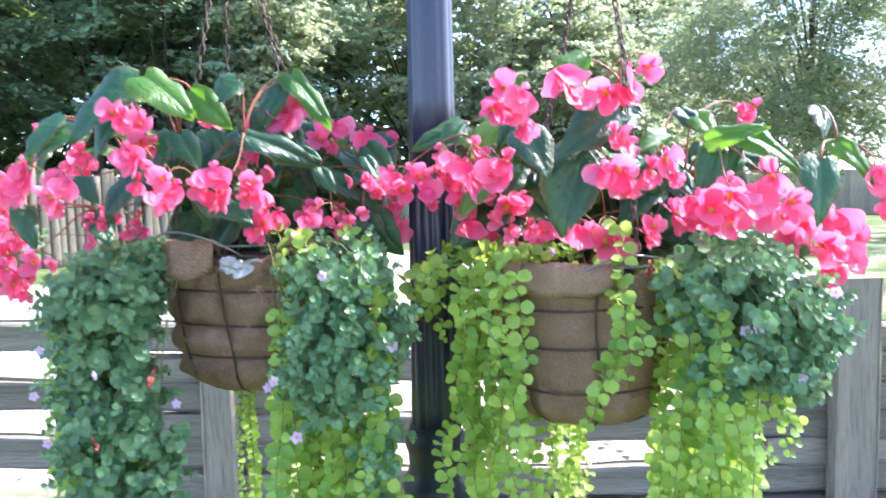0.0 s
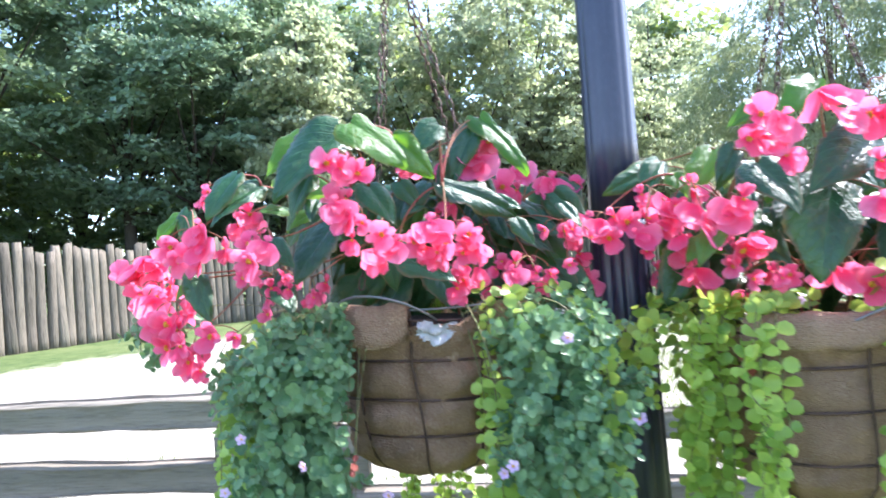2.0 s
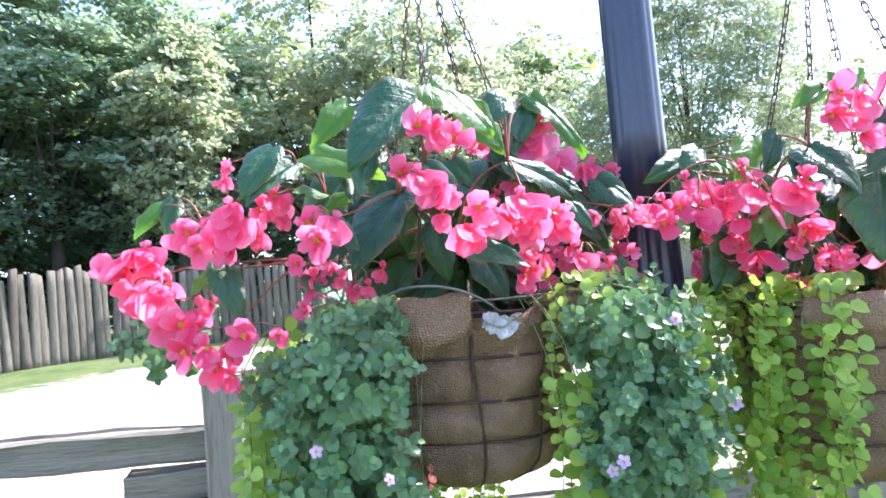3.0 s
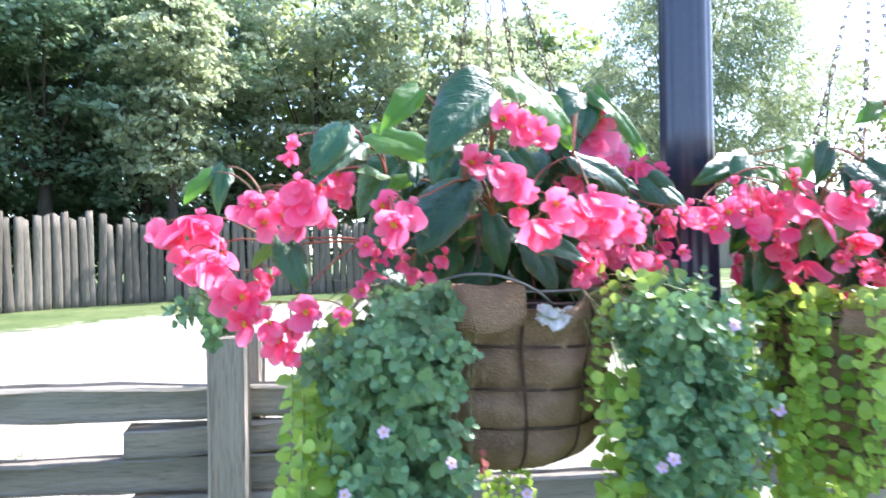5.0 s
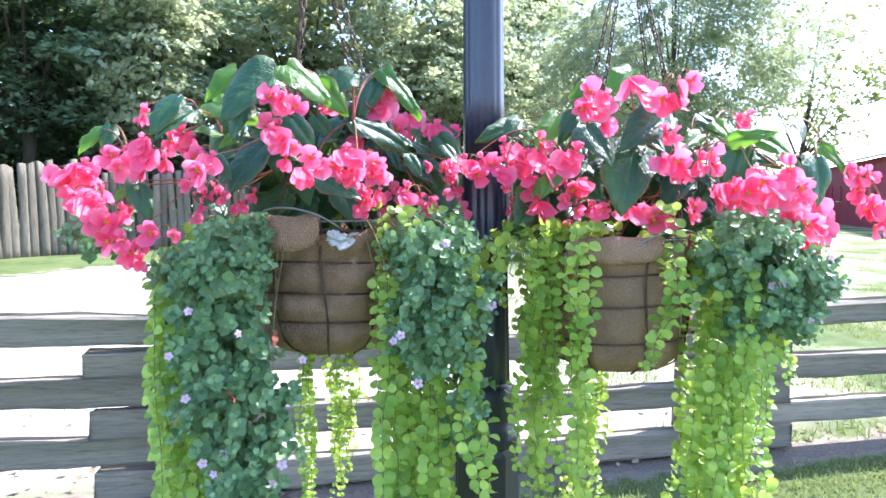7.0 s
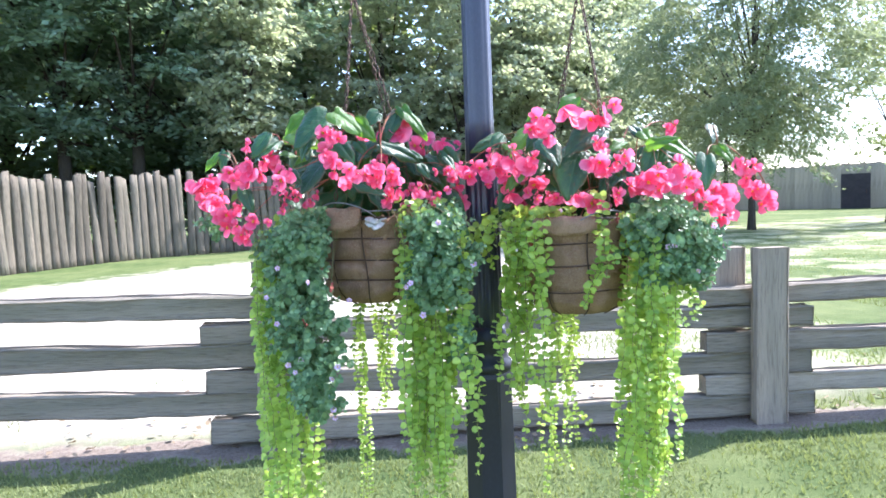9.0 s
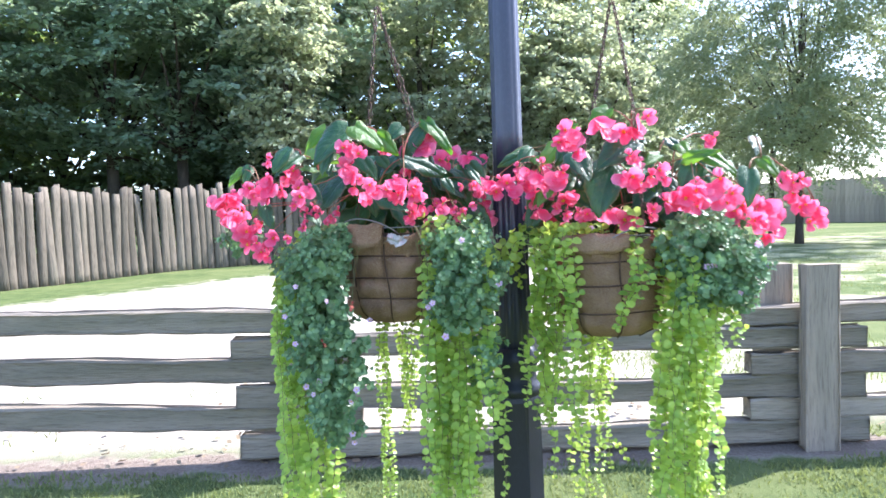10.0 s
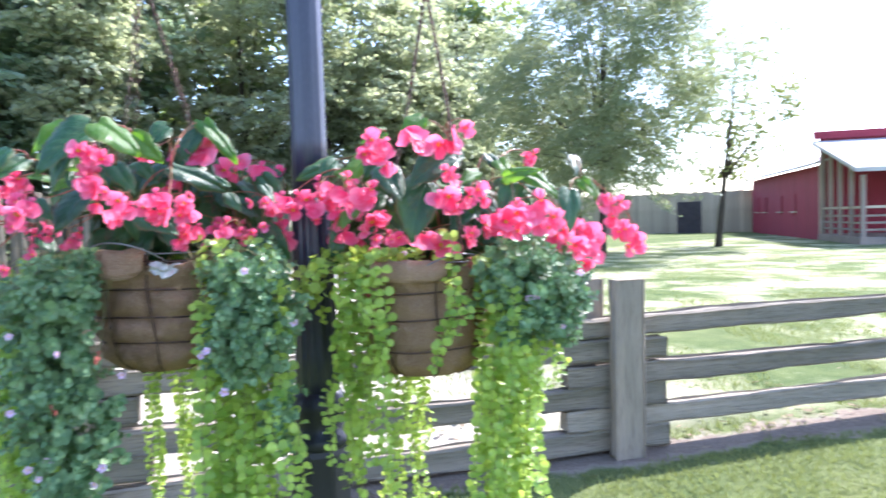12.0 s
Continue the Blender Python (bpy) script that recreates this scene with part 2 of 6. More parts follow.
SOIL = surface("soil", (0.03, 0.02, 0.014), (0.06, 0.04, 0.025), (0.09, 0.065, 0.04), 20, 150, 0.95, 0.8, 0.01)
WIRE = surface("rusty_wire", (0.07, 0.042, 0.035), (0.13, 0.075, 0.055), (0.18, 0.11, 0.08), 40, 300, 0.65, 0.3, 0.0006, 0.5)
GALVANISED = surface("galvanised_wire", (0.20, 0.21, 0.22), (0.26, 0.26, 0.25), (0.14, 0.13, 0.12), 40, 300, 0.5, 0.2, 0.0004, 0.7)
LAMP_PAINT = surface("lamp_paint", (0.020, 0.021, 0.042), (0.027, 0.029, 0.056), (0.045, 0.047, 0.075), 9, 140, 0.36, 0.15, 0.0008, 0.0, (1, 1, 0.4), 0.0, 0.65)
# Darker copy of the lamp paint: shading of base and collar is coloured in
SHADED_LAMP_PAINT = surface("shaded_lamp_paint", (0.009, 0.0095, 0.018), (0.013, 0.014, 0.026), (0.022, 0.024, 0.036), 9, 140, 0.42, 0.2, 0.001, 0.0, (1, 1, 0.4), 0.0, 0.45)
RAIL_WOOD = surface("weathered_rail", (0.35, 0.29, 0.222), (0.215, 0.19, 0.14), (0.08, 0.064, 0.05), 3.2, 40, 0.88, 1.0, 0.009, 0.0, (0.2, 2.6, 2.6), 0.24, 0.2)
POST_WOOD = surface("weathered_post", (0.40, 0.322, 0.245), (0.28, 0.235, 0.178), (0.105, 0.083, 0.064), 3, 34, 0.88, 0.9, 0.006, 0.0, (0.22, 2.6, 2.6), 0.1, 0.2)
LOG_WOOD = surface("palisade_log", (0.165, 0.138, 0.105), (0.112, 0.104, 0.076), (0.058, 0.048, 0.037), 1.5, 12, 0.9, 0.6, 0.03, 0.0, (2.2, 2.2, 0.3), 0.28, 0.2)
BARK = surface("bark", (0.05, 0.042, 0.034), (0.075, 0.063, 0.05), (0.11, 0.09, 0.072), 2.0, 14, 0.95, 0.9, 0.05, 0.0, (2, 2, 0.5), 0.0, 0.2)
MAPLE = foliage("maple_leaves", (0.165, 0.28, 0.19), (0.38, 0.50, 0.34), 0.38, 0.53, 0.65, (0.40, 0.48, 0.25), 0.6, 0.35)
# Leaf green darkened for the back trees and shrubs: woodland shade put into colour
SHADE_TONED_LEAVES = foliage("shade_toned_leaves", (0.07, 0.13, 0.08), (0.20, 0.30, 0.17), 0.45, 0.38, 0.5, (0.42, 0.50, 0.10), 0.6, 0.3)
# Paler leaf copy for edge trees, with the sunlight on them in the colour
SUN_TONED_LEAVES = foliage("sun_toned_leaves", (0.14, 0.19, 0.12), (0.43, 0.47, 0.33), 0.42, 0.48, 0.5, (0.62, 0.66, 0.34), 0.6)
FINE_LEAVES = foliage("fine_leaves", (0.085, 0.125, 0.07), (0.23, 0.28, 0.165), 0.5, 0.40, 0.28, (0.52, 0.58, 0.28), 0.6)
SPARSE_LEAVES = foliage("sparse_leaves", (0.07, 0.12, 0.035), (0.20, 0.24, 0.08), 0.5, 0.35, 0.3, (0.4, 0.42, 0.1), 0.6)
GRASS = foliage("grass_blades", (0.085, 0.125, 0.045), (0.24, 0.265, 0.115), 0.6, 0.3, 0.2, (0.40, 0.46, 0.12), 2.0)
RED_BOARD = surface("red_barn_board", (0.31, 0.04, 0.065), (0.25, 0.035, 0.055), (0.36, 0.07, 0.09), 0.8, 9, 0.8, 0.4, 0.02, 0.0, (2, 2, 0.3), 0.06, 0.3)
GREY_BOARD = surface("grey_board", (0.56, 0.475, 0.37), (0.40, 0.345, 0.265), (0.27, 0.225, 0.17), 0.9, 10, 0.9, 0.6, 0.02, 0.0, (1.2, 1.2, 0.5), 0.14, 0.2)
PORCH_WOOD = surface("porch_wood", (0.30, 0.24, 0.20), (0.22, 0.18, 0.15), (0.38, 0.32, 0.27), 0.9, 9, 0.85, 0.4, 0.02, 0.0, (2, 2, 0.3), 0.1, 0.2)
DARK_DOOR = surface("dark_door", (0.05, 0.042, 0.05), (0.07, 0.06, 0.065), (0.03, 0.025, 0.03), 2, 15, 0.7, 0.4, 0.01)
ROOFING = surface("pale_roofing", (0.46, 0.45, 0.44), (0.36, 0.355, 0.35), (0.52, 0.51, 0.5), 1.5, 14, 0.85, 0.5, 0.03)
PLASTIC = surface("plastic_film", (0.48, 0.46, 0.45), (0.34, 0.33, 0.32), (0.62, 0.60, 0.58), 30, 120, 0.2, 0.6, 0.003, 0.0, (1, 1, 1), 0.0, 0.7)


# ---- mesh helpers ----
def part(name, bm, material, parent=None, label="", smooth=True):
    """Links a bmesh as one mesh object, under a thing or a part where one is given."""
    me = bpy.data.meshes.new(name)
    bm.to_mesh(me)
    bm.free()
    return mesh_part(name, me, material, parent, label, smooth)


def mesh_part(name, me, material, parent=None, label="", smooth=True):
    if material and not me.materials:
        me.materials.append(material)
    if smooth:
        me.polygons.foreach_set("use_smooth", [True] * len(me.polygons))
    ob = new(name, me)
    if parent:
        ob.parent = parent
    return tagged(ob, label)


def thing(name, at, label, category, group="", kind=""):
    ob = new(name)
    ob.empty_display_size = 0.1
    ob.location = at
    return tagged(ob, label, category, group, kind)


def keep_world(ob, parent):
    """Parents a part whose mesh is written in world places."""
    ob.parent = parent
    ob.matrix_parent_inverse = Matrix.Translation(parent.location).inverted()
    return ob


def world_part(name, bm, material, parent, label="", smooth=True):
    return keep_world(part(name, bm, material, None, label, smooth), parent)


def tube(bm, pts, radii, sides=6, cap=True, mat=0):
    """A round tube along a line of points."""
    pts = [Vector(p) for p in pts]
    if not hasattr(radii, "__len__"):
        radii = [radii] * len(pts)
    rings = []
    side = None
    for i, p in enumerate(pts):
        d = (pts[min(i + 1, len(pts) - 1)] - pts[max(i - 1, 0)]).normalized()
        if side is None:
            side = d.orthogonal().normalized()
        else:
            side = (side - d * side.dot(d))
            side = side.normalized() if side.length > 1e-6 else d.orthogonal().normalized()
        b = d.cross(side)
        rings.append([bm.verts.new(p + radii[i] * (math.cos(a) * side + math.sin(a) * b)) for a in [2 * math.pi * k / sides for k in range(sides)]])
    for ra, rb in zip(rings, rings[1:]):
        for k in range(sides):
            f = bm.faces.new((ra[k], ra[(k + 1) % sides], rb[(k + 1) % sides], rb[k]))
            f.material_index = mat
    if cap:
        bm.faces.new(list(reversed(rings[0])))
        bm.faces.new(rings[-1])
    return rings


def bezier(a, b, c, d, n):
    a, b, c, d = Vector(a), Vector(b), Vector(c), Vector(d)
    return [((1 - t) ** 3) * a + 3 * t * (1 - t) ** 2 * b + 3 * t * t * (1 - t) * c + t ** 3 * d for t in [i / n for i in range(n + 1)]]


def axes(at, d, n, size=(1, 1, 1)):
    """A pose whose y runs along d and whose z leans to n."""
    d = Vector(d).normalized()
    n = Vector(n)
    n = n - d * n.dot(d)
    n = n.normalized() if n.length > 1e-4 else d.orthogonal().normalized()
    s = d.cross(n)
    return Matrix(((s.x * size[0], d.x * size[1], n.x * size[2], at[0]), (s.y * size[0], d.y * size[1], n.y * size[2], at[1]), (s.z * size[0], d.z * size[1], n.z * size[2], at[2]), (0, 0, 0, 1)))


def joined(name, mats, verts, faces, material, smooth=True):
    """One mesh out of many posed copies of a small shape."""
    v = np.array(verts, dtype=np.float64)
    m = mats if isinstance(mats, np.ndarray) else np.array([[list(r) for r in x] for x in mats], dtype=np.float64)
    co = np.einsum("nij,vj->nvi", m[:, :3, :3], v) + m[:, None, :3, 3]
    n, k = len(mats), len(verts)
    me = bpy.data.meshes.new(name)
    flat = [i for f in faces for i in f]
    tot = [len(f) for f in faces]
    me.vertices.add(n * k)
    me.vertices.foreach_set("co", co.reshape(-1))
    me.loops.add(n * len(flat))
    me.loops.foreach_set("vertex_index", (np.arange(n)[:, None] * k + np.array(flat)[None, :]).reshape(-1).astype(np.int32))
    me.polygons.add(n * len(faces))
    starts = np.concatenate(([0], np.cumsum(tot)[:-1]))
    me.polygons.foreach_set("loop_start", (np.arange(n)[:, None] * len(flat) + starts[None, :]).reshape(-1).astype(np.int32))
    me.update(calc_edges=True)
    me.validate()
    me.materials.append(material)
    if smooth:
        me.polygons.foreach_set("use_smooth", [True] * len(me.polygons))
    return me


def shape_mesh(name, verts, faces, materials):
    me = bpy.data.meshes.new(name)
    me.from_pydata([tuple(v) for v in verts], [], faces)
    for m in materials:
        me.materials.append(m)
    me.polygons.foreach_set("use_smooth", [True] * len(me.polygons))
    return me


def hewn(name, length, w, h, material, parent, m, seed, bend=0.0, cuts=14, rag=0.006, label=""):
    """A rough-sawn timber along x, with worn edges and uneven faces."""
    bm = bmesh.new()
    prof = []
    for sx, sz in ((-1, -1), (1, -1), (1, 1), (-1, 1)):
        c = 0.012
        prof += [(sx * (w / 2 - (c if sx * sz > 0 else 0)), sz * (h / 2 - (0 if sx * sz > 0 else c))), (sx * (w / 2 - (0 if sx * sz > 0 else c)), sz * (h / 2 - (c if sx * sz > 0 else 0)))]
    rings = []
    for i in range(cuts + 1):
        t = i / cuts
        ring = []
        for k, (py, pz) in enumerate(prof):
            n1 = noise.noise(Vector((t * length * 1.3, seed * 7.1, k // 2 * 3.3)))
            n2 = noise.noise(Vector((t * length * 5.0, seed * 3.7 + 9, k * 1.7)))
            ring.append(bm.verts.new(((t - 0.5) * length, py + rag * (n1 * 1.5 + n2), pz + rag * (1.6 * n1 + n2) + bend * math.sin(math.pi * t))))
        rings.append(ring)
    q = len(prof)
    for a, b in zip(rings, rings[1:]):
        for k in range(q):
            bm.faces.new((a[k], b[k], b[(k + 1) % q], a[(k + 1) % q]))
    bm.faces.new(rings[0])
    bm.faces.new(list(reversed(rings[-1])))
    bmesh.ops.recalc_face_normals(bm, faces=bm.faces)
    ob = part(name, bm, material, parent, label, smooth=False)
    ob.matrix_basis = m
    return ob

# ---- ground ----
def build_ground():
    bm = bmesh.new()
    xs = [-400, -150, -60, -30] + [-20 + i for i in range(0, 51)] + [45, 80, 200, 500]
    ys = [-300, -100, -30, -12] + [-6 + i * 0.75 for i in range(0, 75)] + [60, 90, 180, 600]
    grid = []
    for y in ys:
        row = []
        for x in xs:
            z = 0.035 * noise.noise(Vector((x * 0.3, y * 0.3, 2.0))) if abs(x) < 40 and -10 < y < 55 else 0.0
            row.append(bm.verts.new((x, y, z - 0.01)))
        grid.append(row)
    for a, b in zip(grid, grid[1:]):
        for i in range(len(a) - 1):
            bm.faces.new((a[i], a[i + 1], b[i + 1], b[i]))
    ob = part("ground", bm, GROUND)
    return tagged(ob, "dry sunlit lawn and bare pale yard", "ground", "", "structure")


build_ground()
rng = random.Random(11)


def build_grass():
    mats = []
    def blades(n, x0, x1, y0, y1, h, keep):
        for _ in range(n):
            x, y = rng.uniform(x0, x1), rng.uniform(y0, y1)
            if not keep(x, y):
                continue
            z = 0.035 * noise.noise(Vector((x * 0.3, y * 0.3, 2.0))) - 0.015
            s = h * rng.uniform(0.5, 1.25)
            d = Vector((rng.gauss(0, 0.45), rng.gauss(0, 0.45), 1.0))
            mats.append(axes((x, y, z), d, (rng.gauss(0, 1), rng.gauss(0, 1), 0.1), (0.006 + 0.1 * h, s, s)))
    def near(x, y):
        edge = 2.78 + 0.065 * x + 0.12 * noise.noise(Vector((x * 1.7, y * 1.7, 0)))
        return y < edge and noise.noise(Vector((x * 1.3, y * 1.3, 5))) + 0.5 * noise.noise(Vector((x * 4.1, y * 4.1, 8))) > rng.uniform(-0.8, -0.02)
    blades(56000, -5.5, 6.0, 0.9, 2.98, 0.038, lambda x, y: near(x, y) and rng.random() < min(1.0, (y - 0.9) / 0.9, (5.75 - abs(x - 0.25)) / 2.0))
    blades(60000, -9.0, 9.0, -6.0, 3.2, 0.04, near)
    blades(20000, 0.9, 14.0, 3.15, 18.0, 0.06, lambda x, y: noise.noise(Vector((x * 1.1, y * 0.9, 7))) > -0.05)
    blades(20000, 0.9, 9.0, 3.15, 9.0, 0.06, lambda x, y: noise.noise(Vector((x * 1.1, y * 0.9, 7))) > -0.05)
    blades(1500, -4.5, 1.0, 3.0, 5.0, 0.05, lambda x, y: noise.noise(Vector((x * 1.4, y * 1.4, 3))) > 0.25)
    me = joined("grass", mats, [(-0.5, 0, 0), (0.5, 0, 0), (0.28, 0.55, 0.07), (-0.28, 0.55, 0.07), (0, 1, 0.28)], [(0, 1, 2, 3), (3, 2, 4)], GRASS)
    tagged(mesh_part("grass", me, None), "short mown grass in front of the rail fence", "grass", "", "stuff")


def build_litter():
    mats = []
    for _ in range(420):
        x = rng.uniform(-4.5, 5)
        y = 2.93 + 0.065 * x + abs(rng.gauss(0, 0.75)) - 0.12
        s = rng.uniform(0.02, 0.06)
        z = 0.035 * noise.noise(Vector((x * 0.3, y * 0.3, 2.0))) + 0.004
        mats.append(axes((x, y, z), (rng.gauss(0, 1), rng.gauss(0, 1), rng.uniform(0, 0.4)), (rng.gauss(0, 0.4), rng.gauss(0, 0.4), 1), (s, s, s)))
    me = joined("leaf_litter", mats, [(-0.4, 0.35, 0.1), (0, 0, 0), (0.4, 0.4, 0.12), (0.2, 0.8, 0), (0, 1, 0.1), (-0.24, 0.76, 0)], [(1, 2, 3, 4), (1, 4, 5, 0)], LITTER)
    tagged(mesh_part("leaf_litter", me, None), "dry fallen leaves along the foot of the fence", "leaf litter", "", "stuff")


build_grass()
build_litter()


# ---- split rail fence: two bays and parts of the next ----
def fence_y(x):
    return 2.93 + 0.065 * x


def build_rail_fence():
    f = thing("rail_fence", (0, 2.95, 0), "weathered grey stacked timber rail fence on the lawn", "fence")
    turn = math.degrees(math.atan(0.065))
    def rail(x0, x1, za, ta, zb, tb, seed):
        xm, L = (x0 + x1) / 2, (x1 - x0)
        h = ((ta - za) + (tb - zb)) / 2
        slope = -math.degrees(math.atan(((zb + tb) - (za + ta)) / 2 / L))
        m = Matrix.Translation((0, -2.95, 0)) @ pose(xm, fence_y(xm) + 0.06, (za + ta + zb + tb) / 4, 0, slope, turn)
        hewn("rail", L, 0.11, h, RAIL_WOOD, f, m, seed, bend=0.012 * math.sin(seed * 2.1), cuts=36, rag=0.0085)
    rail(-4.62, -1.0, 0.80, 0.945, 0.722, 0.853, 1)
    rail(-4.6, -0.98, 0.545, 0.69, 0.443, 0.580, 2)
    rail(-4.64, -0.93, 0.285, 0.415, 0.156, 0.290, 3)
    rail(-1.665, 1.94, 0.586, 0.716, 0.532, 0.656, 4)
    rail(-1.65, 1.93, 0.300, 0.437, 0.262, 0.382, 5)
    rail(-1.64, 1.95, 0.012, 0.150, 0.005, 0.128, 6)
    rail(1.24, 4.98, 0.668, 0.790, 0.680, 0.800, 7)
    rail(1.28, 4.95, 0.390, 0.518, 0.395, 0.515, 8)
    rail(1.27, 5.0, 0.136, 0.256, 0.120, 0.240, 9)
    rail(-7.6, -4.1, 0.60, 0.76, 0.67, 0.80, 10)
    rail(-7.6, -4.1, 0.33, 0.47, 0.42, 0.54, 11)
    rail(4.3, 8.0, 0.53, 0.66, 0.53, 0.66, 13)
    rail(4.3, 8.0, 0.26, 0.38, 0.26, 0.38, 14)
    def post(x, w, top, seed, lean=0.0, back=0.02):
        for y0, dx, dz in ((-0.055, 0.0, 0.0), (0.175, back, -0.01)):
            L = top + dz + 0.3
            m = Matrix.Translation((0, -2.95, 0)) @ pose(x + dx, fence_y(x) + y0, (top + dz) - L / 2, 0, -90 + lean, 0) @ pose(0, 0, 0, turn, 0, 0)
            hewn("post", L, 0.10 if y0 < 0 else 0.12, w, POST_WOOD, f, m, seed + y0, cuts=12, rag=0.005)
    post(-4.2, 0.17, 1.08, 21)
    post(-1.245, 0.155, 1.07, 22)
    post(1.635, 0.19, 1.02, 23, 0.3, -0.15)
    post(4.62, 0.19, 1.02, 24)


build_rail_fence()


# ---- log palisade ----
def curve_points(ctrl, step):
    out = []
    for i in range(len(ctrl) - 1):
        p0, p1 = Vector(ctrl[max(i - 1, 0)]), Vector(ctrl[i])
        p2, p3 = Vector(ctrl[i + 1]), Vector(ctrl[min(i + 2, len(ctrl) - 1)])
        for k in range(400):
            t = k / 400
            out.append(0.5 * ((2 * p1) + (p2 - p0) * t + (2 * p0 - 5 * p1 + 4 * p2 - p3) * t * t + (3 * p1 - p0 - 3 * p2 + p3) * t ** 3))
    res, acc = [out[0]], 0.0
    for a, b in zip(out, out[1:]):
        acc += (b - a).length
        if acc >= step:
            res.append(b)
            acc = 0.0
    return res


def log_mesh(seed, height, r):
    """A split log: flattened round, slightly bowed, with a worn slanting top."""
    r0 = random.Random(seed)
    bm = bmesh.new()
    rings, n = [], 12
    for i in range(8):
        t = i / 7
        ox, oy = 0.025 * math.sin(seed + 2.2 * t), 0.03 * math.cos(seed * 1.7 + 2 * t)
        k = (1.05 - 0.16 * t) * r0.uniform(0.96, 1.04) * (0.93 if i == 7 else 1)
        ring = []
        for j in range(n):
            a = 2 * math.pi * j / n
            c, d = math.cos(a), math.sin(a)
            q = 1.0 / (abs(c) ** 3.2 + abs(d) ** 3.2) ** (1 / 3.2)
            q *= 1 + 0.08 * noise.noise(Vector((c * 1.4 + seed * 3, d * 1.4, t * 2.5)))
            ring.append(bm.verts.new((ox + r * k * q * c, oy + 0.62 * r * k * q * d, t * height)))
        rings.append(ring)
    for ra, rb in zip(rings, rings[1:]):
        for j in range(n):
            bm.faces.new((ra[j], ra[(j + 1) % n], rb[(j + 1) % n], rb[j]))
    bm.faces.new(list(reversed(rings[0])))
    bm.faces.new(rings[-1])
    tilt = r0.uniform(-0.5, 0.5)
    for v in rings[-1]:
        v.co.z += tilt * v.co.x + r0.uniform(-0.025, 0.025)
    me = bpy.data.meshes.new("log")
    bm.to_mesh(me)
    bm.free()
    me.materials.append(LOG_WOOD)
    me.polygons.foreach_set("use_smooth", [True] * len(me.polygons))
    return me


def build_palisade():
    pal = thing("palisade", (-9, 19, 0), "weathered grey-brown palisade of upright split logs", "fence")
    meshes = [log_mesh(i, 2.78, 0.119) for i in range(9)]
    ctrl = [(-14.5, 7.5), (-12.9, 11), (-11.7, 14), (-10.9, 16.4), (-10.0, 18.2), (-8.7, 19.9), (-7.0, 21.3), (-4, 22.8), (0, 24.6), (6, 29), (12, 36)]
    pts = curve_points(ctrl, 0.248)
    for i, p in enumerate(pts):
        q, o = pts[min(i + 1, len(pts) - 1)], pts[max(i - 1, 0)]
        yaw = math.degrees(math.atan2(q.y - o.y, q.x - o.x))
        ob = new("log", meshes[rng.randrange(9)])
        ob.parent = pal
        k = 0.88 + 0.12 * rng.random() + (0.08 if rng.random() > 0.85 else 0)
        ob.matrix_basis = Matrix.Translation(-pal.location) @ pose(p.x, p.y, -0.15, rng.gauss(0, 0.8), rng.gauss(0, 0.8), yaw + rng.gauss(0, 9) + rng.choice((0, 180))) @ Matrix.Diagonal((rng.uniform(0.9, 1.1), rng.uniform(0.9, 1.2), k, 1))


# ---- trees ----
LEAF_QUAD = ([(-0.5, 0.38, 0.06), (0, 0, 0), (0.5, 0.42, 0.06), (0.22, 0.8, 0), (0, 1, -0.05), (-0.24, 0.76, 0)], [(1, 2, 3, 4), (1, 4, 5, 0)])
SLIM_QUAD = ([(-0.2, 0.4, 0.03), (0, 0, 0), (0.2, 0.42, 0.03), (0, 1, -0.05)], [(1, 2, 3, 0)])


def unit(a):
    return a / np.maximum(1e-6, np.linalg.norm(a, axis=1, keepdims=True))


def poses(p, d, n, size):
    """Many poses at once: y runs along d, z leans to n."""
    d = unit(d)
    n = unit(n - d * (d * n).sum(1, keepdims=True))
    return np.stack((np.cross(d, n) * size, d * size, n * size, p), axis=2)


def sprays_of(heads, middle, seed, count, leaves, length, leaf, spread, flat, droop, loose):
    """Leaves in flat, drooping sprays round each head of a crown."""
    g = np.random.default_rng(seed)
    h = np.repeat(np.array([list(v) for v in heads]), count, 0)
    c = h + g.normal(0, 1, h.shape) * (spread, spread, spread * flat)
    out = c - np.array(middle)
    out[:, 2] = 0
    out = unit(unit(out) + g.normal(0, 0.55, out.shape) * (1, 1, 0.2))
    up = np.array((0.0, 0.0, 1.0))
    d = unit(out - droop * up)
    n = unit(up + (0.25 + 0.5 * droop) * out + g.normal(0, 0.22, out.shape))
    side = np.cross(d, n)
    c, d, n, side = (np.repeat(v, leaves, 0) for v in (c, d, n, side))
    u = g.uniform(-0.5, 0.5, (len(c), 1))
    v = g.normal(0, 0.26, (len(c), 1)) * (1.05 - np.abs(u))
    p = c + length * (u * d + v * side + g.normal(0, 0.045, u.shape) * n) - 0.35 * length * u * u * up
    ld = d + side * np.sign(v) * g.uniform(0.2, 1.3, u.shape) + g.normal(0, loose, p.shape)
    ln = n + g.normal(0, loose, p.shape)
    return poses(p, ld, ln, leaf * g.uniform(0.65, 1.25, u.shape))


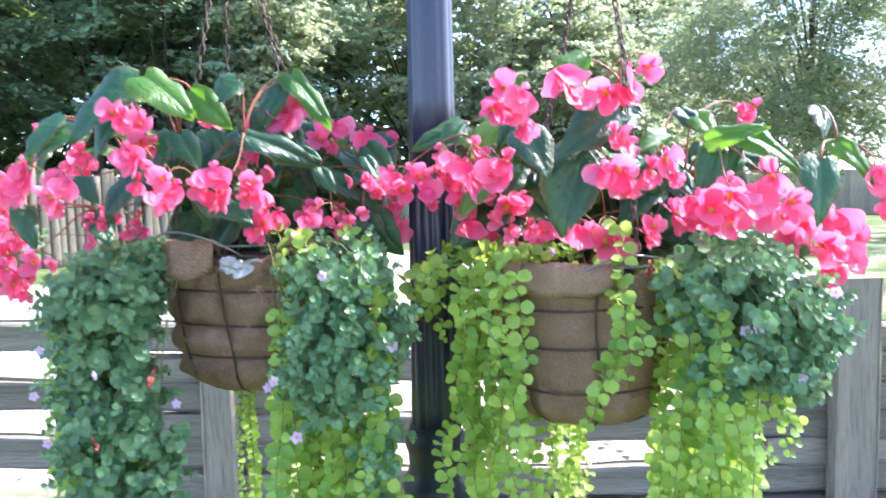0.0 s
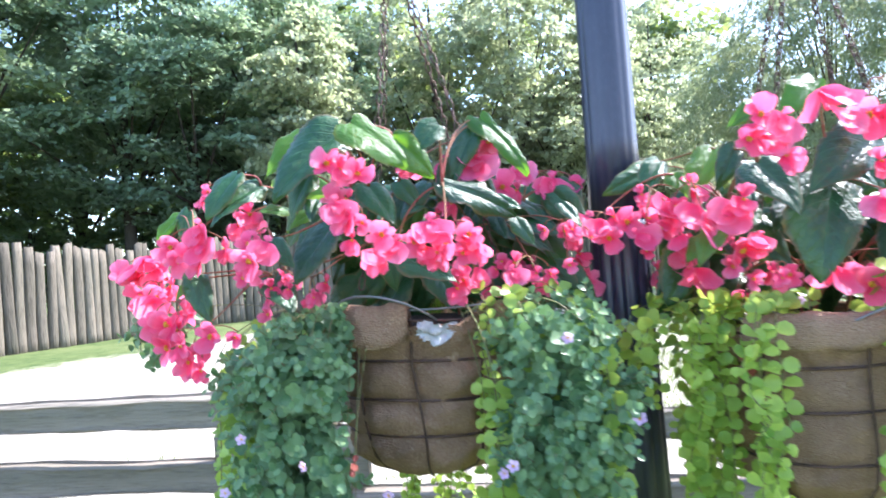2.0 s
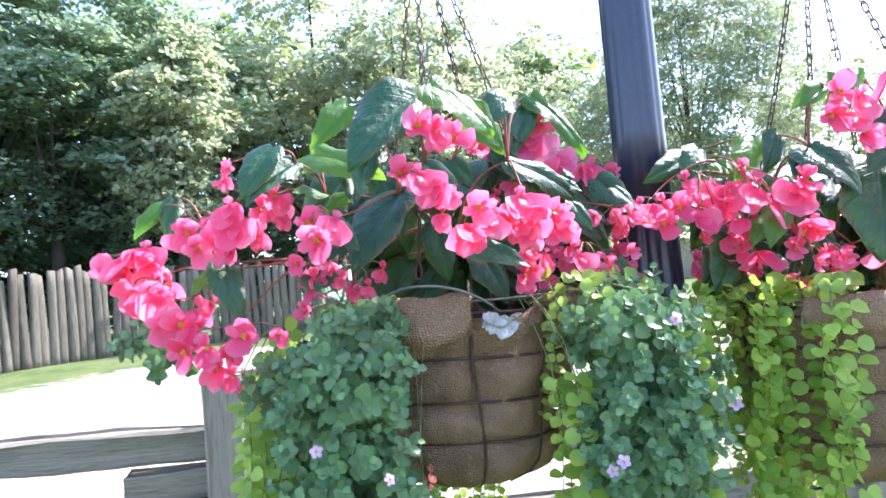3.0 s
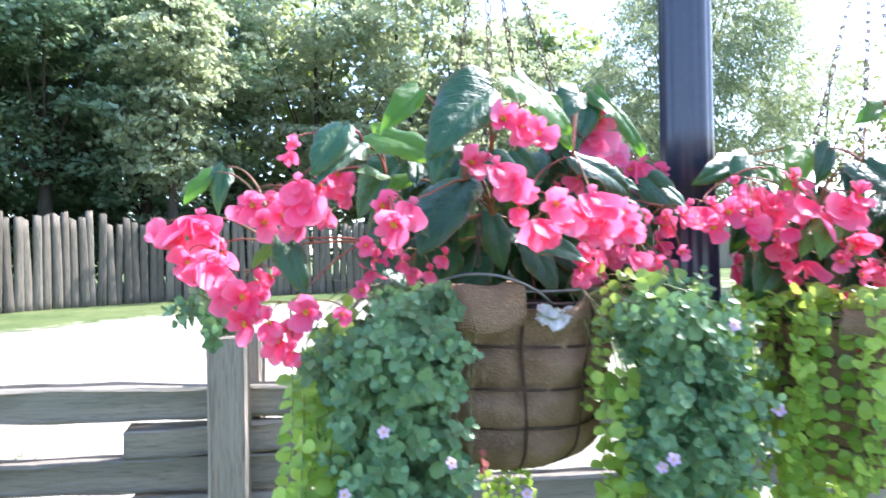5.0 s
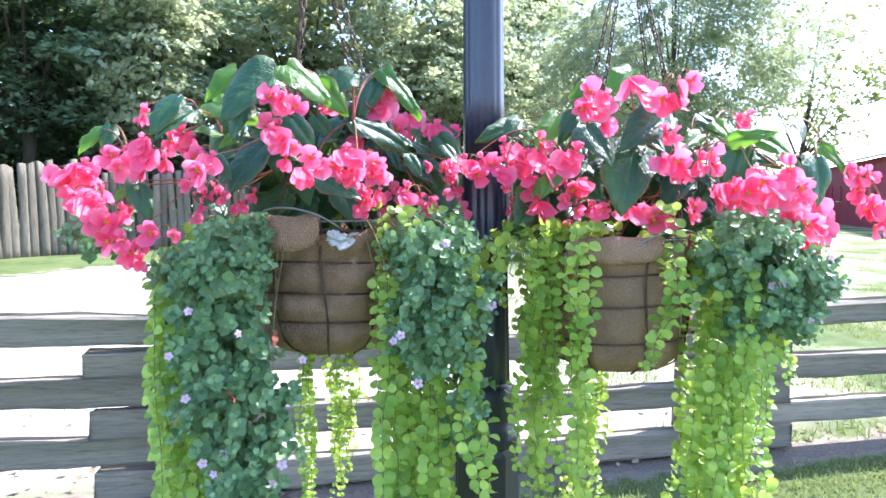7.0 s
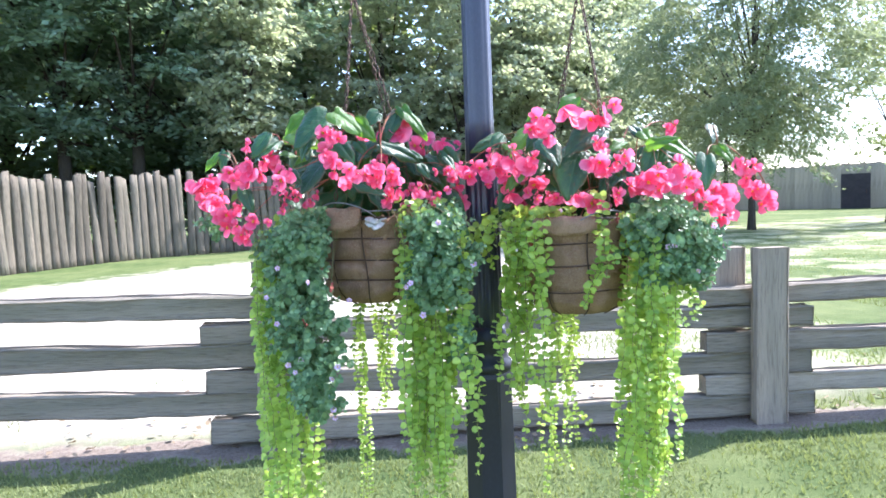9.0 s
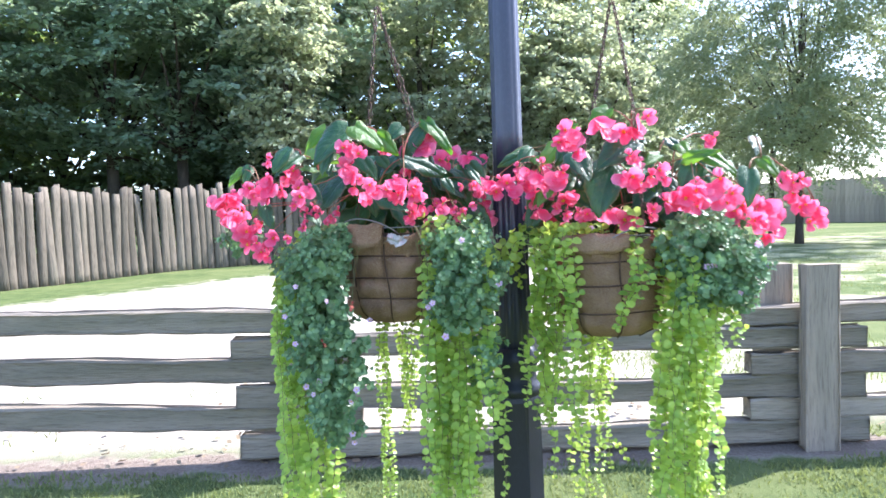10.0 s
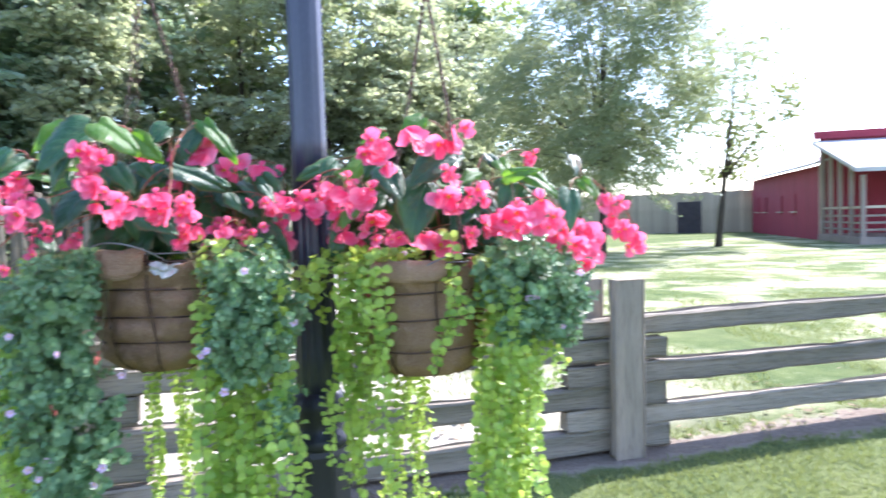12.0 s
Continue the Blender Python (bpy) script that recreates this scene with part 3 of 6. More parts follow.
def build_tree(name, x, y, height, trunk, crown_r, crown_low, clumps, label, seed, material, sprays=10, leaves=26, length=0.9, leaf=0.17, lean=(0, 0), spread=0.75, flat=0.5, droop=0.35, loose=0.3, gaps=-0.25, shape=LEAF_QUAD, fork=None):
    r = random.Random(seed)
    t = thing(name, (x, y, 0.0), label, "tree")
    fork = fork or crown_low + 0.8
    top = Vector((lean[0], lean[1], height * 0.9))
    bm = bmesh.new()
    axis = bezier((0, 0, -0.2), (lean[0] * 0.2, lean[1] * 0.2, fork * 0.6), (lean[0] * 0.6, lean[1] * 0.6, height * 0.5), top, 10)
    tube(bm, axis, [trunk * (1.25 if i == 0 else 1) * (1 - 0.9 * i / 10) + 0.012 for i in range(11)], 9)
    centre = Vector((lean[0] * 0.6, lean[1] * 0.6, (height + crown_low) / 2))
    half = (height - crown_low) / 2
    heads = []
    while len(heads) < clumps:
        v = Vector((r.uniform(-1, 1), r.uniform(-1, 1), r.uniform(-1, 1)))
        if not 0.2 < v.length < 1.0:
            continue
        v = v.normalized() * v.length ** 0.6
        taper = 1.0 - 0.35 * max(0, v.z) ** 2
        bump = 1 + 0.3 * noise.noise(v * 2.1 + Vector((seed, 0, 0)))
        h = Vector((v.x * crown_r * taper * bump, v.y * crown_r * taper * bump, v.z * half * bump))
        if noise.noise(h * 0.55 + Vector((0, seed * 1.7, 0))) > gaps and centre.z + h.z > crown_low * 0.8:
            heads.append(centre + h)
    for i, h in enumerate(heads[: max(9, clumps // 8)]):
        s = axis[min(9, max(2, int(10 * (h.z * 0.7) / height)))]
        if s.z < fork * 0.75:
            s = axis[4]
        tube(bm, bezier(s, s.lerp(h, 0.35) + Vector((0, 0, 0.25)), s.lerp(h, 0.75) + Vector((0, 0, 0.3)), h, 5), [trunk * 0.26 * (1 - 0.17 * k) + 0.005 for k in range(6)], 5, False)
    part("trunk", bm, BARK, t)
    me = joined("crown", sprays_of(heads, centre, seed, sprays, leaves, length, leaf, spread, flat, droop, loose), shape[0], shape[1], material, smooth=False)
    mesh_part("crown", me, None, t, smooth=False)
    return t


def build_woods():
    big = "tall broadleaf tree in a dark wood behind the palisade"
    row = [(-22, 15, 13, 4.2, 2.6), (-19.5, 21, 15, 4.8, 2.9), (-15.3, 24.5, 15, 4.6, 4.2), (-12.6, 25.0, 15, 4.6, 4.1), (-9.8, 27.2, 15.5, 4.4, 2.6)]
    for i, (x, y, h, cr, lo) in enumerate(row):
        build_tree("broadleaf_tree", x, y, h, 0.32, cr, lo, 120, big, 100 + i, MAPLE, 10, 24, 1.15, 0.20, spread=0.62, flat=0.3, gaps=-0.12)
    edge = [(-3.2, 30, 17, 4.5, 2.4), (0.5, 30, 16.2, 4.7, 2.2), (5.0, 33, 12.5, 4.2, 2.2)]
    for i, (x, y, h, cr, lo) in enumerate(edge):
        build_tree("broadleaf_tree", x, y, h, 0.26, cr, lo, 120, "tall broadleaf tree at the edge of a wood, leaves coloured as sunlit", 105 + i, SUN_TONED_LEAVES, 9, 22, 0.85, 0.19, spread=0.6, flat=0.6, loose=0.5, gaps=-0.08)
    for x, y, h, cr, lo, seed in ((-7.6, 23.3, 12.0, 1.5, 3.6, 411), (3.0, 30.5, 12.5, 3.2, 1.8, 412), (8.2, 36.0, 15.6, 3.6, 1.0, 413), (12.2, 43.0, 9.5, 3.8, 0.6, 414), (6.8, 34.5, 8.0, 2.6, 0.8, 415), (18.5, 52.0, 8.5, 4.0, 0.5, 416)):
        build_tree("broadleaf_tree", x, y, h, 0.2, cr, lo, 90, "broadleaf tree at the edge of the wood, leaves coloured as sunlit", seed, SUN_TONED_LEAVES, 7, 22, 0.8, 0.18, spread=0.5, flat=0.6, loose=0.5, gaps=-0.05)
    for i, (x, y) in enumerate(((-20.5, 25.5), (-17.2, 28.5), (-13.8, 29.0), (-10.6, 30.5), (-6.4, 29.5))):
        build_tree("shrub", x, y, 5.2, 0.09, 2.3, 0.5, 60, "leafy shrub beneath the trees of the wood, leaves coloured as shaded", 500 + i, SHADE_TONED_LEAVES, 5, 16, 0.8, 0.24, spread=0.5, gaps=-0.4)
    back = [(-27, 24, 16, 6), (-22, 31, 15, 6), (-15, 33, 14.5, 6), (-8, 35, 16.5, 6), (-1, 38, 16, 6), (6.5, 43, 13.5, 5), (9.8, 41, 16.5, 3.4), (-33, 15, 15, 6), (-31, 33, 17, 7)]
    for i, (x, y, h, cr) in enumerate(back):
        build_tree("broadleaf_tree", x, y, h, 0.34, cr, 0.8, 110, "tall tree deep in the wood, leaves coloured as shaded", 200 + i, SHADE_TONED_LEAVES, 5, 12, 1.6, 0.5, spread=1.0, gaps=-0.4)
    build_tree("shade_tree", 10.3, 21.8, 11.2, 0.125, 4.3, 2.0, 300, "slender lawn tree with fine pale green leaves", 301, FINE_LEAVES, 10, 30, 0.75, 0.15, (0.3, 0.2), 0.5, 0.8, 0.7, 0.75, -0.22, SLIM_QUAD, 3.6)
    build_tree("shade_tree", 12.9, 30.0, 9.4, 0.13, 2.3, 1.9, 90, "smaller lawn tree with pale green leaves", 302, FINE_LEAVES, 9, 26, 0.7, 0.16, (0.2, 0.2), 0.4, 0.7, 0.7, 0.7, -0.1, SLIM_QUAD, 2.6)
    build_tree("young_tree", 16.1, 23.3, 9.4, 0.14, 2.5, 2.4, 100, "thin leaning young tree with sparse yellowing leaves", 303, SPARSE_LEAVES, 3, 14, 0.6, 0.15, (1.3, 0.4), 0.3, 0.7, 0.6, 0.6, -0.1, LEAF_QUAD, 3.4)


# ---- barn, plank wall ----
def slab(bm, m, sx, sy, sz):
    v = bmesh.ops.create_cube(bm, size=1, matrix=m @ Matrix.Diagonal((sx, sy, sz, 1)))
    return v


def build_barn():
    A, B = Vector((28.3, 37.4, 0)), Vector((22.35, 24.9, 0))
    u = (B - A).normalized()
    n = Vector((u.y, -u.x, 0))
    yaw = math.degrees(math.atan2(u.y, u.x))
    barn = thing("red_barn", A, "red board barn with grey porch posts and a pale roof", "barn")
    def at(s, o, z):
        return u * s + n * o + Vector((0, 0, z))
    L = (B - A).length
    back = pose(0, 0, 0, 0, 0, yaw)
    def box(name, s, o, z, ls, lo, lz, material, label=""):
        bm = bmesh.new()
        slab(bm, Matrix.Translation(at(s, o, z)) @ back, ls, lo, lz)
        return part(name, bm, material, barn, label, smooth=False)
    def sheet(name, ends, thick, material):
        bm = bmesh.new()
        lo = [bm.verts.new(e) for e in ends]
        hi = [bm.verts.new(e + Vector((0, 0, thick))) for e in ends]
        bm.faces.new(lo)
        bm.faces.new(list(reversed(hi)))
        for i in range(4):
            bm.faces.new((lo[i], hi[i], hi[(i + 1) % 4], lo[(i + 1) % 4]))
        bmesh.ops.recalc_face_normals(bm, faces=bm.faces)
        return part(name, bm, material, barn, smooth=False)
    side = -1 if n.dot(Vector((1, 0, 0))) > 0 else 1
    o = lambda d: -side * d
    box("wall", L / 2, o(4.0), 1.7, L, 7.9, 3.4, RED_BOARD)
    box("gable", L - 0.1, o(4.05), 4.0, 0.2, 8.0, 1.25, RED_BOARD)
    for k in range(int(L / 0.3)):
        box("board", 0.15 + 0.3 * k, o(0.02), 1.66, 0.285, 0.05, 3.34, RED_BOARD)
    for s0 in (1.6, 3.6, 7.2, 9.8):
        box("shutter", s0, o(-0.04), 1.75, 0.7, 0.06, 0.85, RED_BOARD)
        box("sill", s0, o(-0.08), 1.29, 0.85, 0.12, 0.07, GREY_BOARD)
    box("eave_board", L + 0.05, o(5.0), 4.72, 0.12, 10.5, 0.34, RED_BOARD)
    box("corner_board", L + 0.04, o(0.1), 1.7, 0.12, 0.24, 3.4, GREY_BOARD)
    sheet("roof", [at(-0.5, o(-0.45), 3.35), at(L + 0.02, o(-0.45), 3.35), at(L + 0.02, o(4.2), 4.72), at(-0.5, o(4.2), 4.72)], 0.1, ROOFING)
    sheet("roof", [at(-0.5, o(4.2), 4.73), at(L + 0.02, o(4.2), 4.73), at(L + 0.02, o(8.6), 3.4), at(-0.5, o(8.6), 3.4)], 0.1, ROOFING)
    sheet("porch_roof", [at(L + 0.1, o(-0.35), 4.3), at(L + 5.4, o(-0.35), 2.75), at(L + 5.4, o(8.6), 2.75), at(L + 0.1, o(8.6), 4.3)], 0.16, ROOFING)
    box("porch_floor", L + 2.6, o(4.0), 0.14, 5.0, 8.2, 0.28, PORCH_WOOD)
    for k, s0 in enumerate((0.35, 1.35, 2.5, 3.75, 4.95)):
        h = 4.2 - 0.29 * s0
        box("porch_post", L + s0, o(0.05), 0.28 + h / 2 - 0.2, 0.15, 0.15, h - 0.4, PORCH_WOOD)
    for k in range(5):
        box("porch_post", L + 4.95, o(1.7 + 1.6 * k), 1.5, 0.15, 0.15, 2.5, PORCH_WOOD)
    for z, w in ((0.55, 0.12), (0.82, 0.12), (1.09, 0.12), (1.42, 0.14)):
        box("railing", L + 2.65, o(0.05), z, 4.5, 0.05, w * 0.7, GREY_BOARD if z > 1.3 else PORCH_WOOD)
        box("railing", L + 4.95, o(4.0), z, 0.05, 8.0, w * 0.7, GREY_BOARD if z > 1.3 else PORCH_WOOD)


def build_plank_wall():
    A, B = Vector((11.5, 53.5, 0)), Vector((30.9, 35.9, 0))
    u = (B - A).normalized()
    yaw = math.degrees(math.atan2(u.y, u.x))
    L = (B - A).length
    wall = thing("plank_wall", A, "long grey plank wall with a dark door", "wall")
    door_at = 19.2
    n = int(L / 0.27)
    base = bmesh.new()
    slab(base, pose(0, 0, 0), 0.27, 0.09, 1.0)
    me = bpy.data.meshes.new("plank")
    base.to_mesh(me)
    base.free()
    me.materials.append(GREY_BOARD)
    for i in range(n):
        s = (i + 0.5) * 0.27
        h = 2.85 + rng.gauss(0, 0.03)
        low = 0.0
        if abs(s - door_at) < 0.72:
            low = 2.3
        ob = new("plank", me)
        ob.parent = wall
        p = u * s
        ob.matrix_basis = pose(p.x, p.y, (h + low) / 2 - 0.05, 0, 0, yaw) @ Matrix.Diagonal((0.97, rng.uniform(0.9, 1.2), h - low + 0.1, 1))
    bm = bmesh.new()
    p = u * door_at
    slab(bm, pose(p.x, p.y, 1.16, 0, 0, yaw), 1.74, 0.07, 2.36)
    d = part("door", bm, DARK_DOOR, wall, "dark closed plank door", smooth=False)
    bm = bmesh.new()
    q = p + u * 0.5
    tube(bm, [(q.x, q.y - 0.1, 0.95), (q.x, q.y - 0.1, 1.2)], 0.02, 6)
    part("handle", bm, WIRE, d)


build_palisade()
build_woods()
build_barn()
build_plank_wall()

# ---- lamp post ----
POST = (-0.108, 1.265)


def revolve(bm, prof, sides, at, flute=0.0, nfl=12, turn=0.0):
    rings = []
    for r, z in prof:
        ring = []
        for k in range(sides):
            a = 2 * math.pi * k / sides + turn
            rr = r * (1 - flute * (0.5 + 0.5 * math.cos(nfl * a)) ** 2)
            ring.append(bm.verts.new((at[0] + rr * math.cos(a), at[1] + rr * math.sin(a), z)))
        rings.append(ring)
    for a, b in zip(rings, rings[1:]):
        for k in range(sides):
            bm.faces.new((a[k], a[(k + 1) % sides], b[(k + 1) % sides], b[k]))
    bm.faces.new(list(reversed(rings[0])))
    bm.faces.new(rings[-1])
    return bm


def build_lamp_post():
    lamp = thing("lamp_post", (POST[0], POST[1], 0), "dark blue-black cast iron lamp post with fluted shaft", "lamp post")
    bm = revolve(bmesh.new(), [(0.115, -0.05), (0.115, 0.06), (0.105, 0.08), (0.086, 0.10), (0.0845, 0.30), (0.081, 0.55), (0.078, 0.80), (0.074, 0.815)], 8, POST, turn=math.pi / 8)
    bmesh.ops.bevel(bm, geom=[e for e in bm.edges if abs(e.verts[0].co.z - e.verts[1].co.z) > 0.05], offset=0.006, segments=2, affect="EDGES")
    world_part("base", bm, SHADED_LAMP_PAINT, lamp, smooth=False)
    bm = revolve(bmesh.new(), [(0.070, 0.815), (0.078, 0.822), (0.080, 0.834), (0.076, 0.846), (0.068, 0.855), (0.064, 0.875), (0.066, 0.90), (0.071, 0.915), (0.071, 0.93), (0.064, 0.945), (0.058, 0.96)], 40, POST)
    world_part("collar", bm, SHADED_LAMP_PAINT, lamp)
    bm = revolve(bmesh.new(), [(0.058, 0.955), (0.056, 1.05), (0.0535, 1.2), (0.051, 1.40), (0.0495, 1.44), (0.046, 1.46)], 96, POST, 0.10, 12)
    world_part("fluted_shaft", bm, LAMP_PAINT, lamp)
    bm = revolve(bmesh.new(), [(0.047, 1.455), (0.0455, 1.6), (0.0445, 1.9), (0.043, 2.4), (0.042, 3.0)], 96, POST, 0.035, 12, 0.13)
    world_part("shaft", bm, LAMP_PAINT, lamp)
    for ax, ay in ((-0.48, 1.20), (0.195, 1.19)):
        bm = bmesh.new()
        tube(bm, [(POST[0], POST[1], 2.32), ((ax + POST[0]) / 2, (ay + POST[1]) / 2, 2.34), (ax, ay, 2.30)], 0.012, 8)
        world_part("bracket_arm", bm, LAMP_PAINT, lamp)


build_lamp_post()


# ---- hanging baskets ----
def chain_link():
    bm = bmesh.new()
    pts = []
    for k in range(12):
        a = 2 * math.pi * k / 12
        pts.append((0.0042 * math.cos(a), 0.0, 0.0062 * math.sin(a) + (0.0045 if math.sin(a) > 0.01 else -0.0045 if math.sin(a) < -0.01 else 0)))
    pts += [pts[0], pts[1]]
    tube(bm, pts, 0.0013, 5, False)
    v = [tuple(x.co) for x in bm.verts]
    f = [[x.index for x in p.verts] for p in (bm.verts.index_update() or bm.faces)]
    bm.free()
    return v, f


LINK_V, LINK_F = chain_link()


def build_chain(parent, pts):
    mats, acc, flip = [], 0.0, 0
    dense = []
    for a, b in zip(pts, pts[1:]):
        for k in range(60):
            dense.append(Vector(a).lerp(Vector(b), k / 60))
    last = dense[0]
    for p, q in zip(dense, dense[1:]):
        acc += (q - p).length
        if acc > 0.0165:
            acc = 0.0
            d = (q - last).normalized()
            m = axes(p, d, (1, 0.3, 0) if flip else (0.3, -1, 0)) @ pose(0, 0, 0, 90, 0, 0)
            mats.append(m)
            last, flip = q, 1 - flip
    me = joined("chain", mats, LINK_V, LINK_F, WIRE)
    keep_world(mesh_part("chain", me, None), parent)


def build_basket(cx, cy, rim, bottom, r_rim, r_bot, rings, rib0, apex, hooks, seed, fold, dip=0.0, nribs=10, plump=0.025):
    b = thing("hanging_basket", (cx, cy, bottom), "round wire hanging basket lined with brown burlap", "hanging basket", "hanging baskets on the lamp post")
    H = rim - bottom
    def radius(z):
        t = max(0.0, min(1.0, (z - bottom) / H))
        return r_bot + (r_rim - r_bot) * t ** 0.45
    bm = bmesh.new()
    uvl = bm.loops.layers.uv.new("UVMap")
    NS, NZ = 120, 46
    grid = []
    for j in range(NZ + 5):
        row = []
        for i in range(NS):
            a = 2 * math.pi * i / NS
            if j <= NZ:
                t = j / NZ
                edge = 0.02 * noise.noise(Vector((math.cos(a) * 2.2, math.sin(a) * 2.2, seed))) - 0.026 * max(0.0, math.sin(2.2 * (a - rib0 + dip))) * (1 if 0 < ((a - rib0 + dip) % 6.283) < 1.43 else 0) + 0.006 * noise.noise(Vector((math.cos(a) * 7, math.sin(a) * 7, seed)))
                z = bottom + t * (H + edge + 0.006)
                r = radius(z)
                levels = [bottom] + sorted(rings) + [rim + 0.02]
                lo = max([l for l in levels if l <= z] or [bottom])
                hi = min([l for l in levels if l > z] or [rim + 0.03])
                puff = math.sin(math.pi * (z - lo) / max(1e-3, hi - lo))
                da = ((a - rib0) / (2 * math.pi) * nribs) % 1.0
                puff2 = math.sin(math.pi * da) ** 0.6
                r += plump * max(0.0, puff) ** 0.6 * (0.08 + 0.92 * puff2) - 0.004
                r += 0.006 * noise.noise(Vector((math.cos(a) * 7, math.sin(a) * 7, z * 55 + seed))) + 0.010 * noise.noise(Vector((math.cos(a) * 4, math.sin(a) * 4, z * 12 + seed))) + 0.0045 * noise.noise(Vector((math.cos(a) * 16 + z * 60, math.sin(a) * 16, z * 40 + seed)))
                if t > 0.8:
                    r += 0.006 * (t - 0.8) / 0.2 * noise.noise(Vector((math.cos(a) * 12, math.sin(a) * 12, seed * 2))) + fold * max(0, math.cos(3 * (a - rib0) + 1.0)) * (t - 0.8)
                if t < 0.16:
                    r *= 0.72 + 0.28 * (t / 0.16) ** 0.5
            else:
                k = j - NZ
                z = bottom + H + edge_of[i] - 0.004 * k * k + (0.004 if k == 1 else 0)
                r = grid_r[i] - 0.006 * k
            if j == NZ:
                if i == 0:
                    grid_r, edge_of = [], []
                grid_r.append(r)
                edge_of.append(z - bottom - H)
            row.append(bm.verts.new((cx + r * math.cos(a), cy + r * math.sin(a), z)))
        grid.append(row)
    for j in range(len(grid) - 1):
        for i in range(NS):
            f = bm.faces.new((grid[j][i], grid[j][(i + 1) % NS], grid[j + 1][(i + 1) % NS], grid[j + 1][i]))
            for lp, (uu, vv) in zip(f.loops, ((i, j), (i + 1, j), (i + 1, j + 1), (i, j + 1))):
                lp[uvl].uv = (uu / NS, vv / NZ)
    bm.faces.new(list(reversed(grid[0])))
    world_part("burlap_liner", bm, BURLAP, b, "wrinkled brown burlap")
    for z in list(rings) + [rim - 0.012]:
        bm = bmesh.new()
        pts = [(cx + (radius(z) + 0.004) * math.cos(a), cy + (radius(z) + 0.004) * math.sin(a), z + 0.003 * math.sin(3 * a + seed)) for a in [2 * math.pi * k / 60 for k in range(61)]]
        tube(bm, pts, 0.0021, 6, False)
        world_part("wire_ring", bm, WIRE, b)
    bm = bmesh.new()
    tube(bm, [(cx + (r_rim + 0.002) * math.cos(a), cy + (r_rim + 0.002) * math.sin(a), rim + 0.008 + 0.003 * math.sin(2 * a + seed)) for a in [2 * math.pi * k / 60 for k in range(61)]], 0.0019, 6, False)
    world_part("wire_ring", bm, GALVANISED, b)
    for k in range(nribs):
        a = rib0 + 2 * math.pi * k / nribs
        bm = bmesh.new()
        pts = []
        for i in range(13):
            z = bottom - 0.002 + (H - 0.01) * i / 12
            rr = (radius(z) + 0.0065) * (0.72 + 0.28 * min(1.0, i / 2) ** 0.5)
            aa = a + 0.03 * math.sin(i * 0.5 + k)
            pts.append((cx + rr * math.cos(aa), cy + rr * math.sin(aa), z))
        tube(bm, pts, 0.0021, 6)
        world_part("wire_rib", bm, WIRE, b)
    bm = revolve(bmesh.new(), [(r_rim - 0.02, rim - 0.06), (r_rim - 0.012, rim - 0.03), (0.04, rim - 0.018)], 32, (cx, cy))
    world_part("soil", bm, SOIL, b)
    for hx, hy, hz in hooks:
        mid = (hx + (apex[0] - hx) * 0.5 + 0.01, hy + (apex[1] - hy) * 0.42, hz + (apex[2] - hz) * 0.5)
        build_chain(b, [(hx, hy, hz), mid, apex])
        ang = math.atan2(hy - cy, hx - cx)
        bm = bmesh.new()
        ends = [(cx + (r_rim + 0.003) * math.cos(ang + s), cy + (r_rim + 0.003) * math.sin(ang + s), rim - 0.012) for s in (-0.55, 0.55)]
        top, e0, e1 = Vector((hx, hy, hz - 0.004)), Vector(ends[0]), Vector(ends[1])
        c = top + (top - (e0 + e1) / 2) / 3
        tube(bm, bezier(e0, c + 0.3 * (e0 - e1), c + 0.3 * (e1 - e0), e1, 16), 0.0019, 6)
        world_part("wire_loop", bm, GALVANISED, b)
    build_chain(b, [apex, (apex[0], apex[1], 2.29)])
    return b


left_basket = build_basket(-0.452, 1.228, 1.330, 1.058, 0.176, 0.104, (1.256, 1.194, 1.136), -math.pi / 2 - 0.02, (-0.475, 1.20, 1.99),
             ((-0.526, 1.030, 1.366), (-0.315, 1.15, 1.36), (-0.36, 1.36, 1.36), (-0.58, 1.32, 1.36)), 1.0, 0.03, 0.05, plump=0.021)
right_basket = build_basket(0.168, 1.176, 1.282, 1.012, 0.168, 0.118, (1.224, 1.161, 1.085), -math.pi / 2 - 0.0, (0.195, 1.19, 1.97),
             ((0.222, 0.985, 1.316), (0.04, 1.09, 1.31), (0.06, 1.28, 1.31), (0.30, 1.25, 1.31)), 5.0, 0.03, 1.5, 8, plump=0.011)


